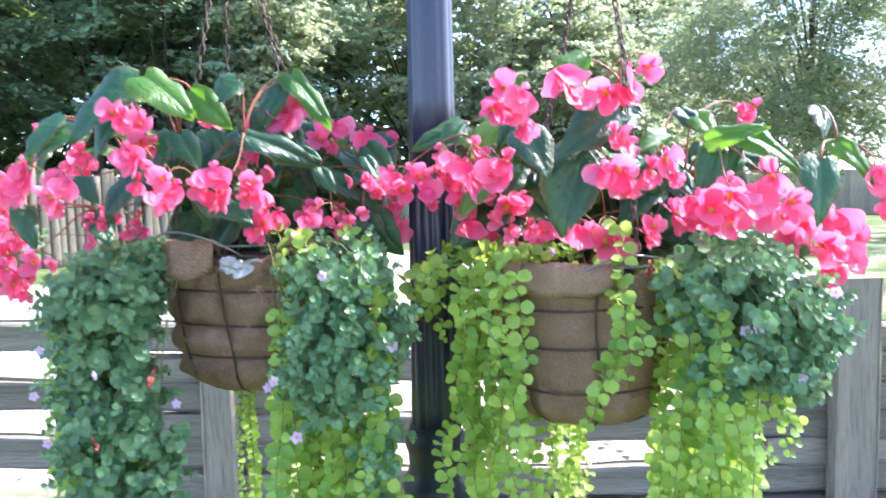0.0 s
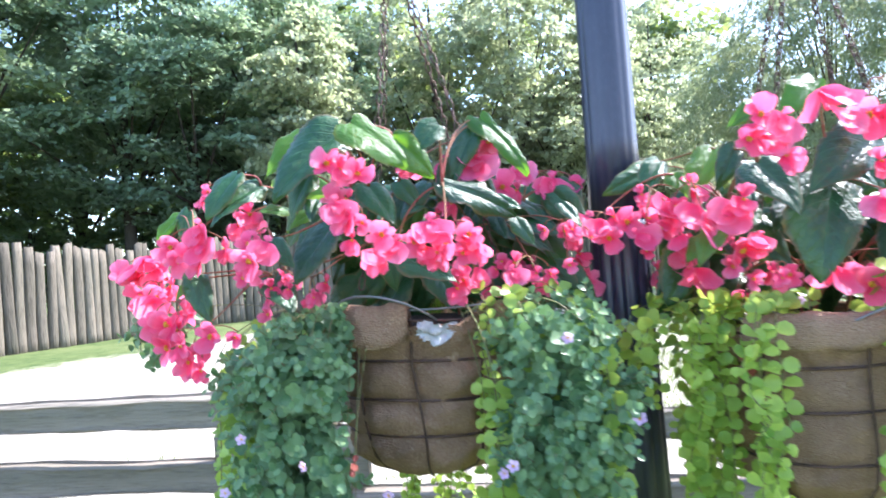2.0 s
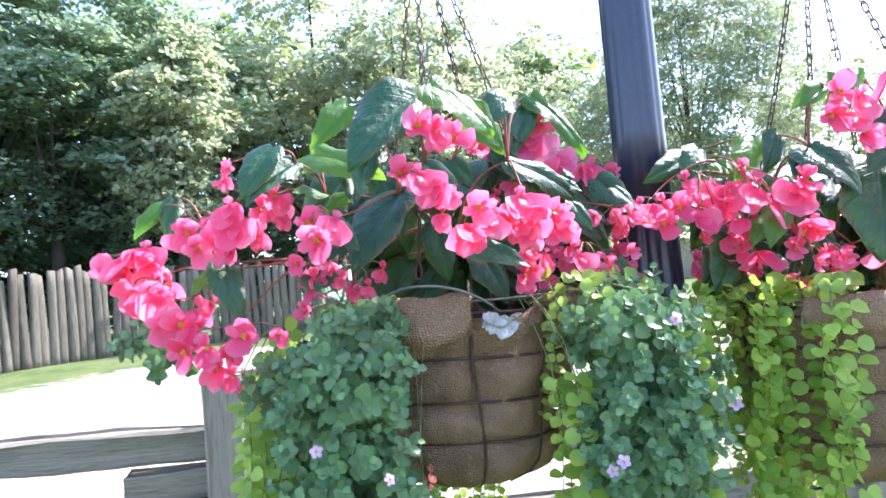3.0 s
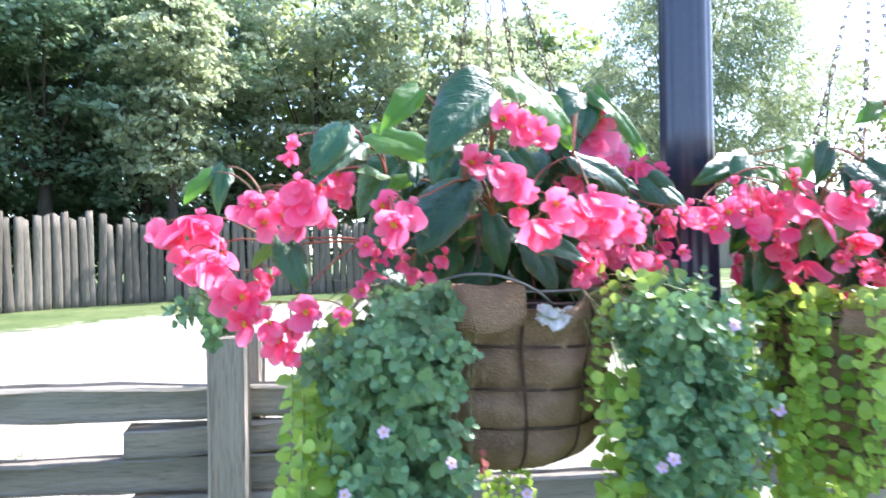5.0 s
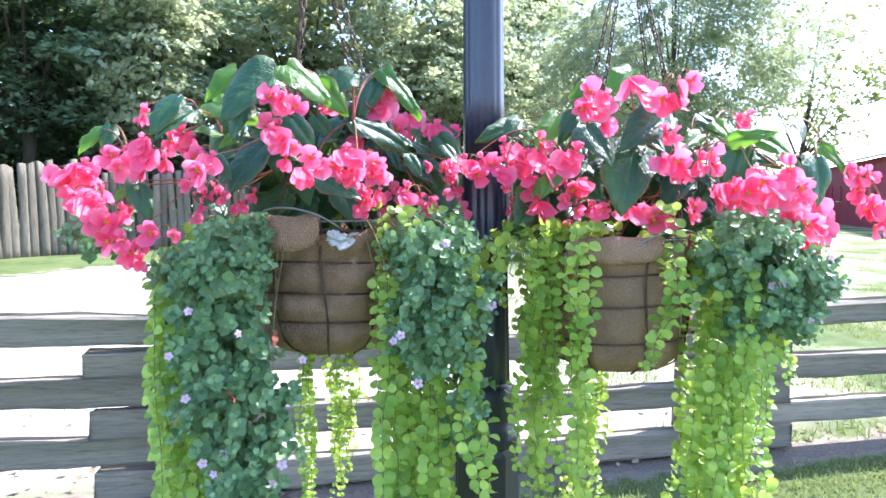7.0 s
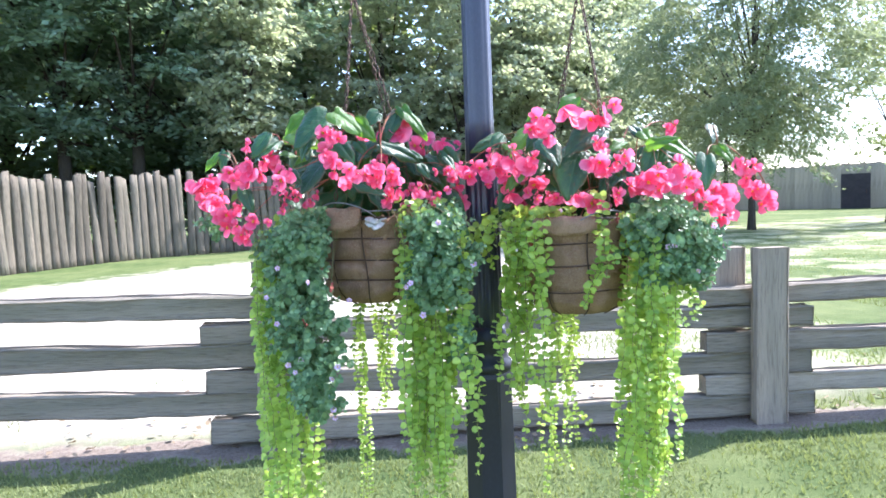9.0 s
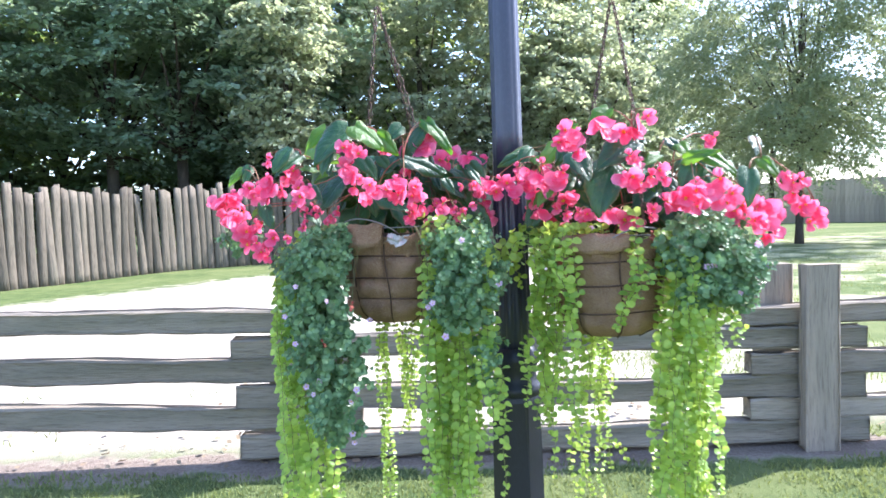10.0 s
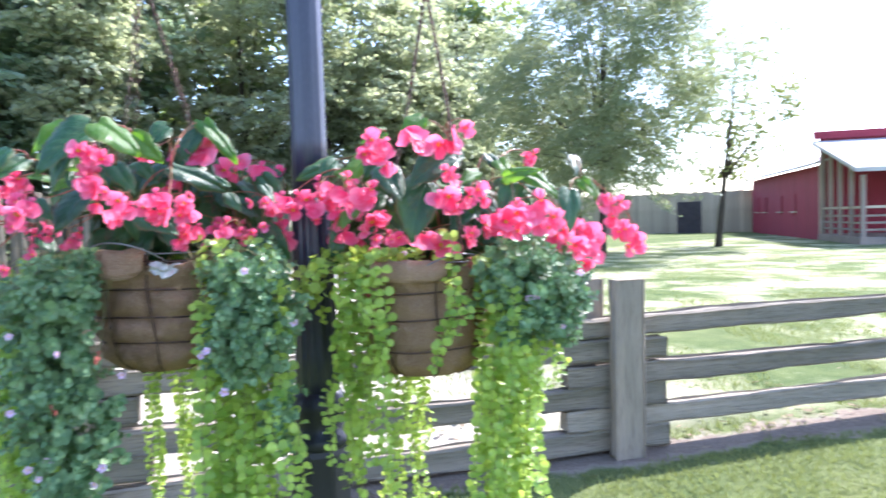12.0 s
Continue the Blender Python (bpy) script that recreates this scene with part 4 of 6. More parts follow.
def build_flap(b, cx, cy, rim, r, a0, a1, drop, seed):
    """The hem of the liner, folded outwards over the rim."""
    bm = bmesh.new()
    uvl = bm.loops.layers.uv.new("UVMap")
    prof = [(-0.016, -0.03), (-0.012, 0.004), (-0.002, 0.016), (0.011, 0.017), (0.020, 0.006), (0.023, -0.3), (0.024, -0.65), (0.022, -1.0), (0.017, -1.0), (0.017, -0.5), (0.010, 0.004)]
    n = 40
    rows = []
    for i in range(n + 1):
        t = i / n
        a = a0 + (a1 - a0) * t
        end = math.sin(math.pi * min(1.0, 0.12 + 0.9 * t)) ** 0.5
        row = []
        for k, (dr, dz) in enumerate(prof):
            wob = 0.006 * noise.noise(Vector((t * 5, k * 0.35, seed))) + 0.003 * noise.noise(Vector((t * 14, k * 0.8, seed)))
            z = rim + (dz if dz > -0.1 else dz * drop * (0.55 + 0.45 * end + 0.25 * noise.noise(Vector((t * 3, 2, seed))))) + wob
            rr = r + dr + wob
            row.append(bm.verts.new((cx + rr * math.cos(a), cy + rr * math.sin(a), z)))
        rows.append(row)
    for i, (p, q) in enumerate(zip(rows, rows[1:])):
        for k in range(len(prof) - 1):
            f = bm.faces.new((p[k], p[k + 1], q[k + 1], q[k]))
            for lp, (uu, vv) in zip(f.loops, ((i, k), (i, k + 1), (i + 1, k + 1), (i + 1, k))):
                lp[uvl].uv = ((a0 + (a1 - a0) * uu / n) / 6.283, vv * 0.045)
    for row in (rows[0], rows[-1]):
        bm.faces.new(row)
    bmesh.ops.recalc_face_normals(bm, faces=bm.faces)
    world_part("burlap_hem", bm, BURLAP, b, "folded burlap hem")


build_flap(left_basket, -0.452, 1.228, 1.330, 0.180, -math.pi / 2 - 0.95, -math.pi / 2 - 0.04, 0.052, 3.0)
build_flap(right_basket, 0.168, 1.176, 1.282, 0.166, -math.pi / 2 - 0.9, -math.pi / 2 + 0.10, 0.034, 8.0)


def build_plastic():
    bm = bmesh.new()
    g = []
    for j in range(10):
        row = []
        for i in range(15):
            u, v = i / 14, j / 9
            n1 = noise.noise(Vector((u * 4.0, v * 3.0, 1.5)))
            n2 = noise.noise(Vector((u * 9.0, v * 8.0, 4.5)))
            w = 0.35 + 0.65 * math.sin(math.pi * min(1.0, 0.15 + u * 0.85))
            row.append(bm.verts.new((-0.445 + 0.056 * u + 0.006 * n2, 1.030 + 0.012 * n1 + 0.007 * n2 + 0.014 * u, 1.318 - 0.006 * u - 0.03 * v * w + 0.006 * n1 + 0.005 * n2)))
        g.append(row)
    for a, b in zip(g, g[1:]):
        for i in range(14):
            bm.faces.new((a[i], a[i + 1], b[i + 1], b[i]))
    tagged(part("plastic_film", bm, PLASTIC), "scrap of crumpled pale plastic film on burlap", "plastic film")


build_plastic()


# ---- begonias ----
def give_uv(me, uvs):
    lay = me.uv_layers.new(name="UVMap")
    idx = np.empty(len(me.loops), dtype=np.int32)
    me.loops.foreach_get("vertex_index", idx)
    lay.data.foreach_set("uv", np.array(uvs)[idx].reshape(-1))


def leaf_mesh(name, seed, material):
    """A lopsided, pointed leaf with quilted veins, a grooved midrib and a wavy rim."""
    r = random.Random(seed)
    verts, faces, uvs = [], [], []
    NV, NU = 26, 12
    skew, wave, curl = r.uniform(0.12, 0.28), r.uniform(0.03, 0.06), r.uniform(0.05, 0.17)
    for i in range(NV + 1):
        v = i / NV
        w = 1.9 * (0.010 + v) ** 0.36 * (1 - v) ** 0.92 + 0.012
        for j in range(NU + 1):
            u = j / NU * 2 - 1
            ww = w * (1 + skew * (1 if u > 0 else -1) * (1 - 0.6 * v))
            tooth = 1 + abs(u) ** 4 * (0.05 * math.sin(17 * v + 3.1 * seed + (2.0 if u > 0 else 0)) + (0.035 if i % 2 else -0.02))
            x = 0.5 * u * ww * tooth + 0.07 * math.sin(2.2 * v + seed) * v
            y = v - (0.11 if u > 0 else 0.04) * abs(u) ** 1.5 * (1 - v) ** 3
            quilt = 0.010 * math.sin(36.0 * (v - 0.36 * abs(u) * w)) * abs(u) * (1 - abs(u)) * 2.2
            rim = wave * math.sin(13 * v + 2.3 * seed + (1.3 if u > 0 else 0)) * abs(u) ** 3 * (1 - v)
            z = 0.20 * abs(u) * w - 0.21 * u * u * w + curl * (v - v * v) - 0.10 * v ** 4 + quilt + rim + 0.05 * math.sin(5 * v + seed) * u
            verts.append((x, y, z))
            uvs.append((j / NU, v))
    for i in range(NV):
        for j in range(NU):
            a = i * (NU + 1) + j
            faces.append((a, a + 1, a + NU + 2, a + NU + 1))
    me = shape_mesh(name, verts, faces, [material])
    give_uv(me, uvs)
    return me


PETAL_UV = []


def petal(verts, faces, mats, ang, length, width, cup, lift, mat=0, roll=0.0, n=5):
    """One rounded petal that grows from the middle at an angle in the xy plane and leans to z by lift."""
    base = len(verts)
    rot = Matrix.Rotation(ang, 3, "Z") @ Matrix.Rotation(lift, 3, "Y") @ Matrix.Rotation(roll, 3, "X")
    for i in range(n + 1):
        v = i / n
        w = (width * math.sqrt(max(0.0, 1 - (2 * v ** 1.25 - 1) ** 2)) * 0.5 + 0.02 * width) * (1 + 0.07 * math.sin(9 * v + 4 * ang))
        for j in range(5):
            u = j / 2 - 1
            p = Vector((v * length, u * w, cup * (u * u * w * 0.8 + 0.6 * v * v * length) + 0.045 * math.sin(7 * v + 3 * ang) * u * abs(u) + 0.05 * v * v * math.sin(6 * u + 2 * ang)))
            verts.append(tuple(rot @ p))
            PETAL_UV.append((j / 4, v))
    for i in range(n):
        for j in range(4):
            a = base + i * 5 + j
            faces.append((a, a + 1, a + 6, a + 5))
            mats.append(mat)


def flower_mesh(kind, seed):
    r = random.Random(seed)
    v, f, m = [], [], []
    PETAL_UV.clear()
    if kind == "open":
        petal(v, f, m, math.pi / 2 + r.uniform(-.15, .15), 0.50, 0.56, 0.35, -0.5, n=8)
        petal(v, f, m, -math.pi / 2 + r.uniform(-.15, .15), 0.56, 0.58, 0.3, -0.25, n=8)
        petal(v, f, m, 0 + r.uniform(-.2, .2), 0.48, 0.25, 0.2, -0.3, n=6)
        petal(v, f, m, math.pi + r.uniform(-.2, .2), 0.48, 0.25, 0.2, -0.3, n=6)
        for k in range(7):
            a = k * 0.9
            petal(v, f, m, a, 0.11, 0.08, 0.2, -1.0 + 0.25 * (k % 3), 1, n=2)
    elif kind == "heart":
        spread = r.uniform(0.42, 0.58)
        petal(v, f, m, -math.pi / 2 + spread, 0.84, 0.74, 0.32, -0.18, n=8)
        petal(v, f, m, -math.pi / 2 - spread, 0.82, 0.72, 0.38, -0.28, n=8)
        petal(v, f, m, -math.pi / 2 + r.uniform(-.2, .2), 0.52, 0.34, 0.2, -0.5, n=6)
        petal(v, f, m, math.pi / 2 + r.uniform(-.5, .5), 0.24, 0.3, 0.3, 0.2, n=4)
        v[:] = [(a, b + 0.38, c) for a, b, c in v]
    elif kind == "shell":
        petal(v, f, m, -math.pi / 2 + r.uniform(-.1, .1), 0.86, 0.86, 0.55, -0.45, n=8)
        petal(v, f, m, -math.pi / 2 + r.uniform(-.15, .15), 0.80, 0.80, -0.55, 0.30, n=8)
        petal(v, f, m, -math.pi / 2 + 0.5, 0.62, 0.30, 0.3, -0.05, n=6)
        petal(v, f, m, -math.pi / 2 - 0.5, 0.60, 0.30, 0.3, -0.05, n=6)
        v[:] = [(a, b + 0.42, c) for a, b, c in v]
    else:
        for k, (a, l, w, li) in enumerate(((-1.57, 0.66, 0.40, -0.35), (-0.95, 0.60, 0.34, -0.6), (-2.2, 0.60, 0.34, -0.55), (-1.35, 0.62, 0.38, 0.35), (-1.85, 0.6, 0.34, 0.2))):
            petal(v, f, m, a + r.uniform(-.14, .14), l, w, 0.3, li, n=7)
        # the three wings of the ovary behind the petals
        for k in range(3):
            petal(v, f, m, math.pi / 2 + 0.5 * (k - 1), 0.42, 0.26, 0.15, 0.3 * (k - 1), roll=0.9 * (k - 1), n=5)
        for k in range(4):
            petal(v, f, m, -1.57 + 0.3 * (k - 1.5), 0.14, 0.07, 0.2, -0.9, 1, n=2)
        v[:] = [(a, b + 0.15, c) for a, b, c in v]
    me = shape_mesh("flower", v, f, [PETAL, STAMEN])
    give_uv(me, PETAL_UV)
    me.polygons.foreach_set("material_index", m)
    return me


LEAVES = [leaf_mesh("leaf", s, BEGONIA_LEAF) for s in (1, 2, 3, 4)]
YOUNG = [leaf_mesh("leaf", s, YOUNG_LEAF) for s in (5, 6)]
OPEN = [flower_mesh("open", s) for s in (1, 2, 3)]
HEART = [flower_mesh("heart", s) for s in (4, 5, 6, 14)]
SHELL = [flower_mesh("shell", s) for s in (10, 11, 12)]
DROOP = [flower_mesh("droop", s) for s in (7, 8, 9)]
brng = random.Random(77)


def begonia(at, label):
    return thing("begonia", at, label, "plant", "begonias in the baskets")


def place_leaf(plant, base, tip, w, young=False, hang=False):
    base, tip = Vector(base), Vector(tip)
    d = tip - base
    L = d.length * 1.02
    high = base.z > plant.location.z + 0.2
    up = Vector((brng.gauss(0, 0.2), -0.62 - (0.2 if high else 0) + brng.gauss(0, 0.15), 0.45 if high else 0.75))
    if hang:
        up = Vector((brng.gauss(0, 0.3), -1.0, 0.15 + brng.gauss(0, 0.15)))
    ob = new("leaf", YOUNG[brng.randrange(2)] if young else LEAVES[brng.randrange(4)])
    ob.parent = plant
    width = L * min(0.84, max(0.46, w * 1.05))
    ob.matrix_basis = Matrix.Translation(-plant.location) @ axes(base, d, up, (width, L, L))
    return base


NODES = {}


def branch_from(plant, e, root):
    """The nearest joint of the plant that lies nearer to its root, or the root itself."""
    far = (e - root).length
    near = [p for p in NODES.get(plant.name, []) if (p - root).length < far - 0.03 and (p - e).length < 0.75 * far]
    if near:
        return min(near, key=lambda p: (p - e).length + 0.3 * (p - root).length)
    return root + Vector((brng.gauss(0, 0.035), brng.gauss(0, 0.03), 0))


def stems(plant, ends, root, name="stem"):
    for i, e in enumerate(sorted([Vector(p) for p in ends], key=lambda p: (p - Vector(root)).length)):
        r0 = branch_from(plant, e, Vector(root))
        NODES.setdefault(plant.name, []).append(e)
        bm = bmesh.new()
        c1 = r0 + Vector((0.1 * (e.x - r0.x), 0.1 * (e.y - r0.y), 0.01 + 0.6 * max(0, e.z - r0.z)))
        c2 = e + Vector((0.35 * (r0.x - e.x), 0.35 * (r0.y - e.y) + 0.02, 0.0))
        tube(bm, bezier(r0, c1, c2, e, 10), [0.0024 * (1 - 0.06 * k) for k in range(11)], 6)
        world_part(name, bm, BEGONIA_STEM, plant)


def flower_cluster(plant, flowers):
    n = len(flowers)
    c = Vector((sum(f[0] for f in flowers) / n, sum(f[1] for f in flowers) / n + 0.015, max(f[2] for f in flowers) + 0.012))
    root = branch_from(plant, c, Vector(plant.location) + Vector((0, 0, 0.10)))
    bm = bmesh.new()
    tube(bm, [p - c for p in bezier(root, root + Vector((0.3 * (c.x - root.x), 0.2 * (c.y - root.y), 0.01 + 0.5 * max(0, c.z - root.z))), c + Vector((0.25 * (root.x - c.x), 0.05, 0.02)), c, 10)], [0.0020 - 0.0001 * k for k in range(11)], 5)
    for x, y, z, s in flowers:
        p = Vector((x, y, z + 0.35 * s)) - c
        tube(bm, bezier((0, 0, 0), p * 0.4 + Vector((0, 0, 0.008)), p * 0.8 + Vector((0, 0.004, 0.01)), p + Vector((0, 0.006, 0)), 5), 0.0011, 4)
    ob = part("flower_stalk", bm, BEGONIA_STEM, plant, "hanging cluster of coral-pink flowers")
    ob.matrix_basis = Matrix.Translation(c - plant.location)
    for x, y, z, s in flowers:
        kind = brng.random()
        me = (OPEN if kind < 0.25 else HEART if kind < 0.50 else SHELL if kind < 0.62 else DROOP)[brng.randrange(3)]
        fl = new("flower", me)
        fl.parent = ob
        face = Vector((brng.gauss(0, 0.5), -1.0, brng.gauss(-0.1, 0.35)))
        upd = Vector((brng.gauss(0, 0.45), brng.gauss(0, 0.15), 1.0))
        if kind < 0.08:
            upd = Vector((brng.gauss(0, 1), 0, brng.gauss(0, 1)))
        k = s * 1.15 * brng.uniform(0.86, 1.12)
        fl.matrix_basis = Matrix.Translation(-c) @ axes((x, y, z), upd, face, (k, k, k))

left_begonia = begonia((-0.452, 1.19, 1.31), "dragon-wing begonia with glossy green leaves and coral-pink flowers in a basket")
right_begonia = begonia((0.168, 1.17, 1.26), "dragon-wing begonia with broad dark leaves and coral-pink flowers in a basket")
LEFT_LEAVES_1 = [
    ((-0.516, 0.940, 1.588), (-0.600, 0.880, 1.508), 0.60),
    ((-0.498, 0.916, 1.595), (-0.424, 0.918, 1.540), 0.82),
    ((-0.452, 0.965, 1.582), (-0.398, 0.992, 1.526), 0.62),
    ((-0.390, 1.000, 1.600), (-0.425, 0.980, 1.560), 0.80),
    ((-0.340, 1.100, 1.617), (-0.383, 1.060, 1.536), 0.50),
    ((-0.335, 1.100, 1.627), (-0.260, 1.080, 1.538), 0.45),
    ((-0.393, 1.024, 1.518), (-0.285, 1.070, 1.472), 0.40),
    ((-0.698, 1.020, 1.558), (-0.737, 0.980, 1.495), 0.62),
    ((-0.676, 1.050, 1.542), (-0.730, 0.980, 1.484), 0.35),
    ((-0.598, 1.030, 1.608), (-0.648, 1.000, 1.547), 0.45),
    ((-0.566, 0.950, 1.538), (-0.593, 0.930, 1.475), 0.60),
    ((-0.771, 1.020, 1.413), (-0.750, 1.000, 1.341), 0.55),
]
LEFT_LEAVES_2 = [
    ((-0.796, 1.060, 1.406), (-0.822, 1.040, 1.376), 0.40),
    ((-0.922, 1.260, 1.528), (-0.965, 1.240, 1.476), 0.50),
    ((-0.901, 1.260, 1.537), (-0.911, 1.240, 1.459), 0.45),
    ((-0.542, 1.020, 1.485), (-0.610, 0.970, 1.398), 0.75),
    ((-0.629, 0.960, 1.455), (-0.598, 0.940, 1.412), 0.60),
    ((-0.468, 1.030, 1.421), (-0.379, 1.000, 1.380), 0.50),
    ((-0.492, 1.090, 1.444), (-0.480, 1.070, 1.367), 0.60),
    ((-0.504, 1.030, 1.525), (-0.464, 1.000, 1.465), 0.60),
    ((-0.188, 1.220, 1.521), (-0.220, 1.200, 1.396), 0.40),
    ((-0.315, 1.180, 1.464), (-0.237, 1.140, 1.405), 0.40),
    ((-0.273, 1.200, 1.498), (-0.225, 1.170, 1.458), 0.60),
    ((-0.434, 1.150, 1.419), (-0.393, 1.100, 1.333), 0.60),
]
LEFT_LEAVES_3 = [
    ((-0.668, 1.050, 1.402), (-0.622, 1.000, 1.348), 0.60),
    ((-0.663, 1.120, 1.567), (-0.561, 1.050, 1.527), 0.50),
    ((-0.644, 1.100, 1.501), (-0.680, 1.050, 1.505), 0.60),
    ((-0.463, 1.060, 1.532), (-0.432, 1.050, 1.487), 0.60),
    ((-0.547, 1.100, 1.534), (-0.532, 1.080, 1.413), 0.60),
]
RIGHT_LEAVES_1 = [
    ((0.157, 1.050, 1.477), (0.112, 1.000, 1.347), 0.75),
    ((0.212, 1.040, 1.537), (0.112, 1.000, 1.470), 0.65),
    ((0.061, 1.060, 1.516), (0.090, 1.000, 1.440), 0.70),
    ((-0.036, 1.215, 1.540), (-0.138, 1.175, 1.503), 0.40),
    ((-0.045, 1.180, 1.545), (-0.083, 1.150, 1.489), 0.60),
    ((0.030, 1.140, 1.551), (-0.027, 1.100, 1.477), 0.50),
    ((0.054, 1.120, 1.546), (0.013, 1.100, 1.485), 0.50),
    ((0.076, 1.080, 1.511), (0.031, 1.050, 1.471), 0.70),
    ((0.160, 1.080, 1.631), (0.102, 1.050, 1.576), 0.60),
    ((0.063, 1.020, 1.590), (0.007, 1.000, 1.560), 0.50),
    ((0.323, 1.120, 1.549), (0.351, 1.080, 1.507), 0.60),
    ((0.237, 1.120, 1.561), (0.262, 1.100, 1.535), 0.60),
]
RIGHT_LEAVES_2 = [
    ((0.333, 1.020, 1.485), (0.410, 0.980, 1.503), 0.45),
    ((0.386, 1.020, 1.499), (0.466, 0.970, 1.428), 0.42),
    ((0.474, 0.960, 1.449), (0.455, 0.920, 1.356), 0.55),
    ((0.527, 1.020, 1.480), (0.563, 0.980, 1.415), 0.45),
    ((0.353, 1.020, 1.475), (0.315, 1.000, 1.394), 0.50),
    ((0.391, 1.030, 1.471), (0.342, 1.000, 1.396), 0.40),
    ((0.274, 1.060, 1.427), (0.203, 1.020, 1.354), 0.60),
    ((0.034, 1.120, 1.448), (0.109, 1.080, 1.357), 0.60),
    ((0.320, 1.080, 1.411), (0.267, 1.050, 1.344), 0.55),
    ((0.396, 1.050, 1.464), (0.429, 1.000, 1.433), 0.50),
    ((0.276, 1.020, 1.497), (0.222, 0.980, 1.468), 0.50),
    ((0.347, 1.100, 1.535), (0.360, 1.050, 1.489), 0.60),
]
RIGHT_LEAVES_3 = [
    ((0.232, 1.050, 1.533), (0.185, 1.020, 1.488), 0.60),
    ((-0.034, 1.150, 1.518), (-0.017, 1.120, 1.482), 0.70),
    ((0.189, 1.100, 1.476), (0.127, 1.060, 1.426), 0.60),
    ((0.564, 1.150, 1.546), (0.549, 1.100, 1.493), 0.50),
]

# the fresh yellow-green leaves among the dark ones
YOUNG_ONES = {left_begonia.name: (1, 2, 5, 9, 12, 13, 25, 26), right_begonia.name: (5, 8, 9, 12, 13, 15, 22, 23, 25)}

for plant, leaves in ((left_begonia, LEFT_LEAVES_1 + LEFT_LEAVES_2 + LEFT_LEAVES_3), (right_begonia, RIGHT_LEAVES_1 + RIGHT_LEAVES_2 + RIGHT_LEAVES_3)):
    for i, (base, tip, w) in enumerate(leaves):
        place_leaf(plant, base, tip, w, i in YOUNG_ONES[plant.name])
    stems(plant, [l[0] for l in leaves], plant.location + Vector((0, 0, -0.01)))
    # shaded leaves in the heart of the plant
    for k in range(120):
        a, r = brng.uniform(-0.35, math.pi + 0.35), 0.03 + 0.16 * brng.random() ** 0.7
        b = Vector((plant.location.x + 0.03 + 1.1 * r * math.cos(a), plant.location.y + 0.02 + 0.85 * r * math.sin(a), plant.location.z + 0.065 + 0.17 * brng.random()))
        d = Vector((math.cos(a) * 0.7, 0.4 * math.sin(a) - 0.1, -0.9)).normalized() * brng.uniform(0.075, 0.12)
        place_leaf(plant, b, b + d, 0.7, False, True)
    # smaller leaves that close the dome under the flowers
    for k in range(44):
        a = brng.uniform(0.2, 0.8) * math.pi
        rise = brng.uniform(0.66, 1.0)
        b = Vector((plant.location.x + 0.02 + 0.29 * rise * math.cos(a), plant.location.y - brng.uniform(0.0, 0.13), plant.location.z + 0.06 + 0.19 * rise * math.sin(a)))
        d = Vector((math.cos(a) * 0.9 + brng.gauss(0, 0.4), -0.35 + brng.gauss(0, 0.2), -0.55 + brng.gauss(0, 0.25))).normalized() * brng.uniform(0.05, 0.085)
        place_leaf(plant, b, b + d, brng.uniform(0.5, 0.72), brng.random() < 0.16)

flower_cluster(left_begonia, [(-0.974, 1.150, 1.419, 0.047), (-0.927, 1.140, 1.420, 0.055), (-0.912, 1.150, 1.432, 0.051), (-0.900, 1.140, 1.409, 0.048), (-0.946, 1.150, 1.421, 0.040)])
flower_cluster(left_begonia, [(-0.923, 1.120, 1.383, 0.049), (-0.888, 1.110, 1.379, 0.048), (-0.876, 1.140, 1.391, 0.045), (-0.893, 1.080, 1.361, 0.048), (-0.879, 1.090, 1.362, 0.042)])
flower_cluster(left_begonia, [(-0.856, 1.040, 1.342, 0.050), (-0.831, 1.030, 1.339, 0.049), (-0.815, 1.060, 1.351, 0.042), (-0.816, 1.030, 1.325, 0.041), (-0.802, 1.060, 1.360, 0.034)])
flower_cluster(left_begonia, [(-0.826, 1.020, 1.305, 0.044), (-0.792, 1.000, 1.303, 0.047), (-0.782, 1.000, 1.280, 0.044), (-0.766, 1.000, 1.266, 0.034), (-0.770, 1.010, 1.299, 0.038), (-0.748, 1.000, 1.319, 0.043), (-0.701, 0.980, 1.318, 0.024)])
flower_cluster(left_begonia, [(-0.817, 1.030, 1.457, 0.045), (-0.801, 1.020, 1.435, 0.044), (-0.775, 1.010, 1.442, 0.044), (-0.751, 1.000, 1.469, 0.043), (-0.740, 0.990, 1.442, 0.046), (-0.754, 1.000, 1.420, 0.036), (-0.724, 1.020, 1.442, 0.034), (-0.792, 1.050, 1.465, 0.036), (-0.836, 1.050, 1.444, 0.030)])
flower_cluster(left_begonia, [(-0.738, 1.100, 1.483, 0.043), (-0.711, 1.090, 1.496, 0.050), (-0.700, 1.080, 1.471, 0.036)])
flower_cluster(left_begonia, [(-0.653, 0.930, 1.447, 0.040), (-0.639, 0.900, 1.424, 0.042), (-0.625, 0.910, 1.434, 0.035), (-0.643, 0.910, 1.406, 0.030), (-0.671, 0.950, 1.402, 0.025)])
flower_cluster(left_begonia, [(-0.771, 1.060, 1.526, 0.030), (-0.766, 1.060, 1.541, 0.024)])
flower_cluster(left_begonia, [(-0.520, 0.870, 1.536, 0.039), (-0.502, 0.865, 1.523, 0.038), (-0.482, 0.870, 1.520, 0.037), (-0.491, 0.880, 1.532, 0.032)])
flower_cluster(left_begonia, [(-0.541, 0.970, 1.502, 0.041), (-0.527, 0.980, 1.499, 0.030)])
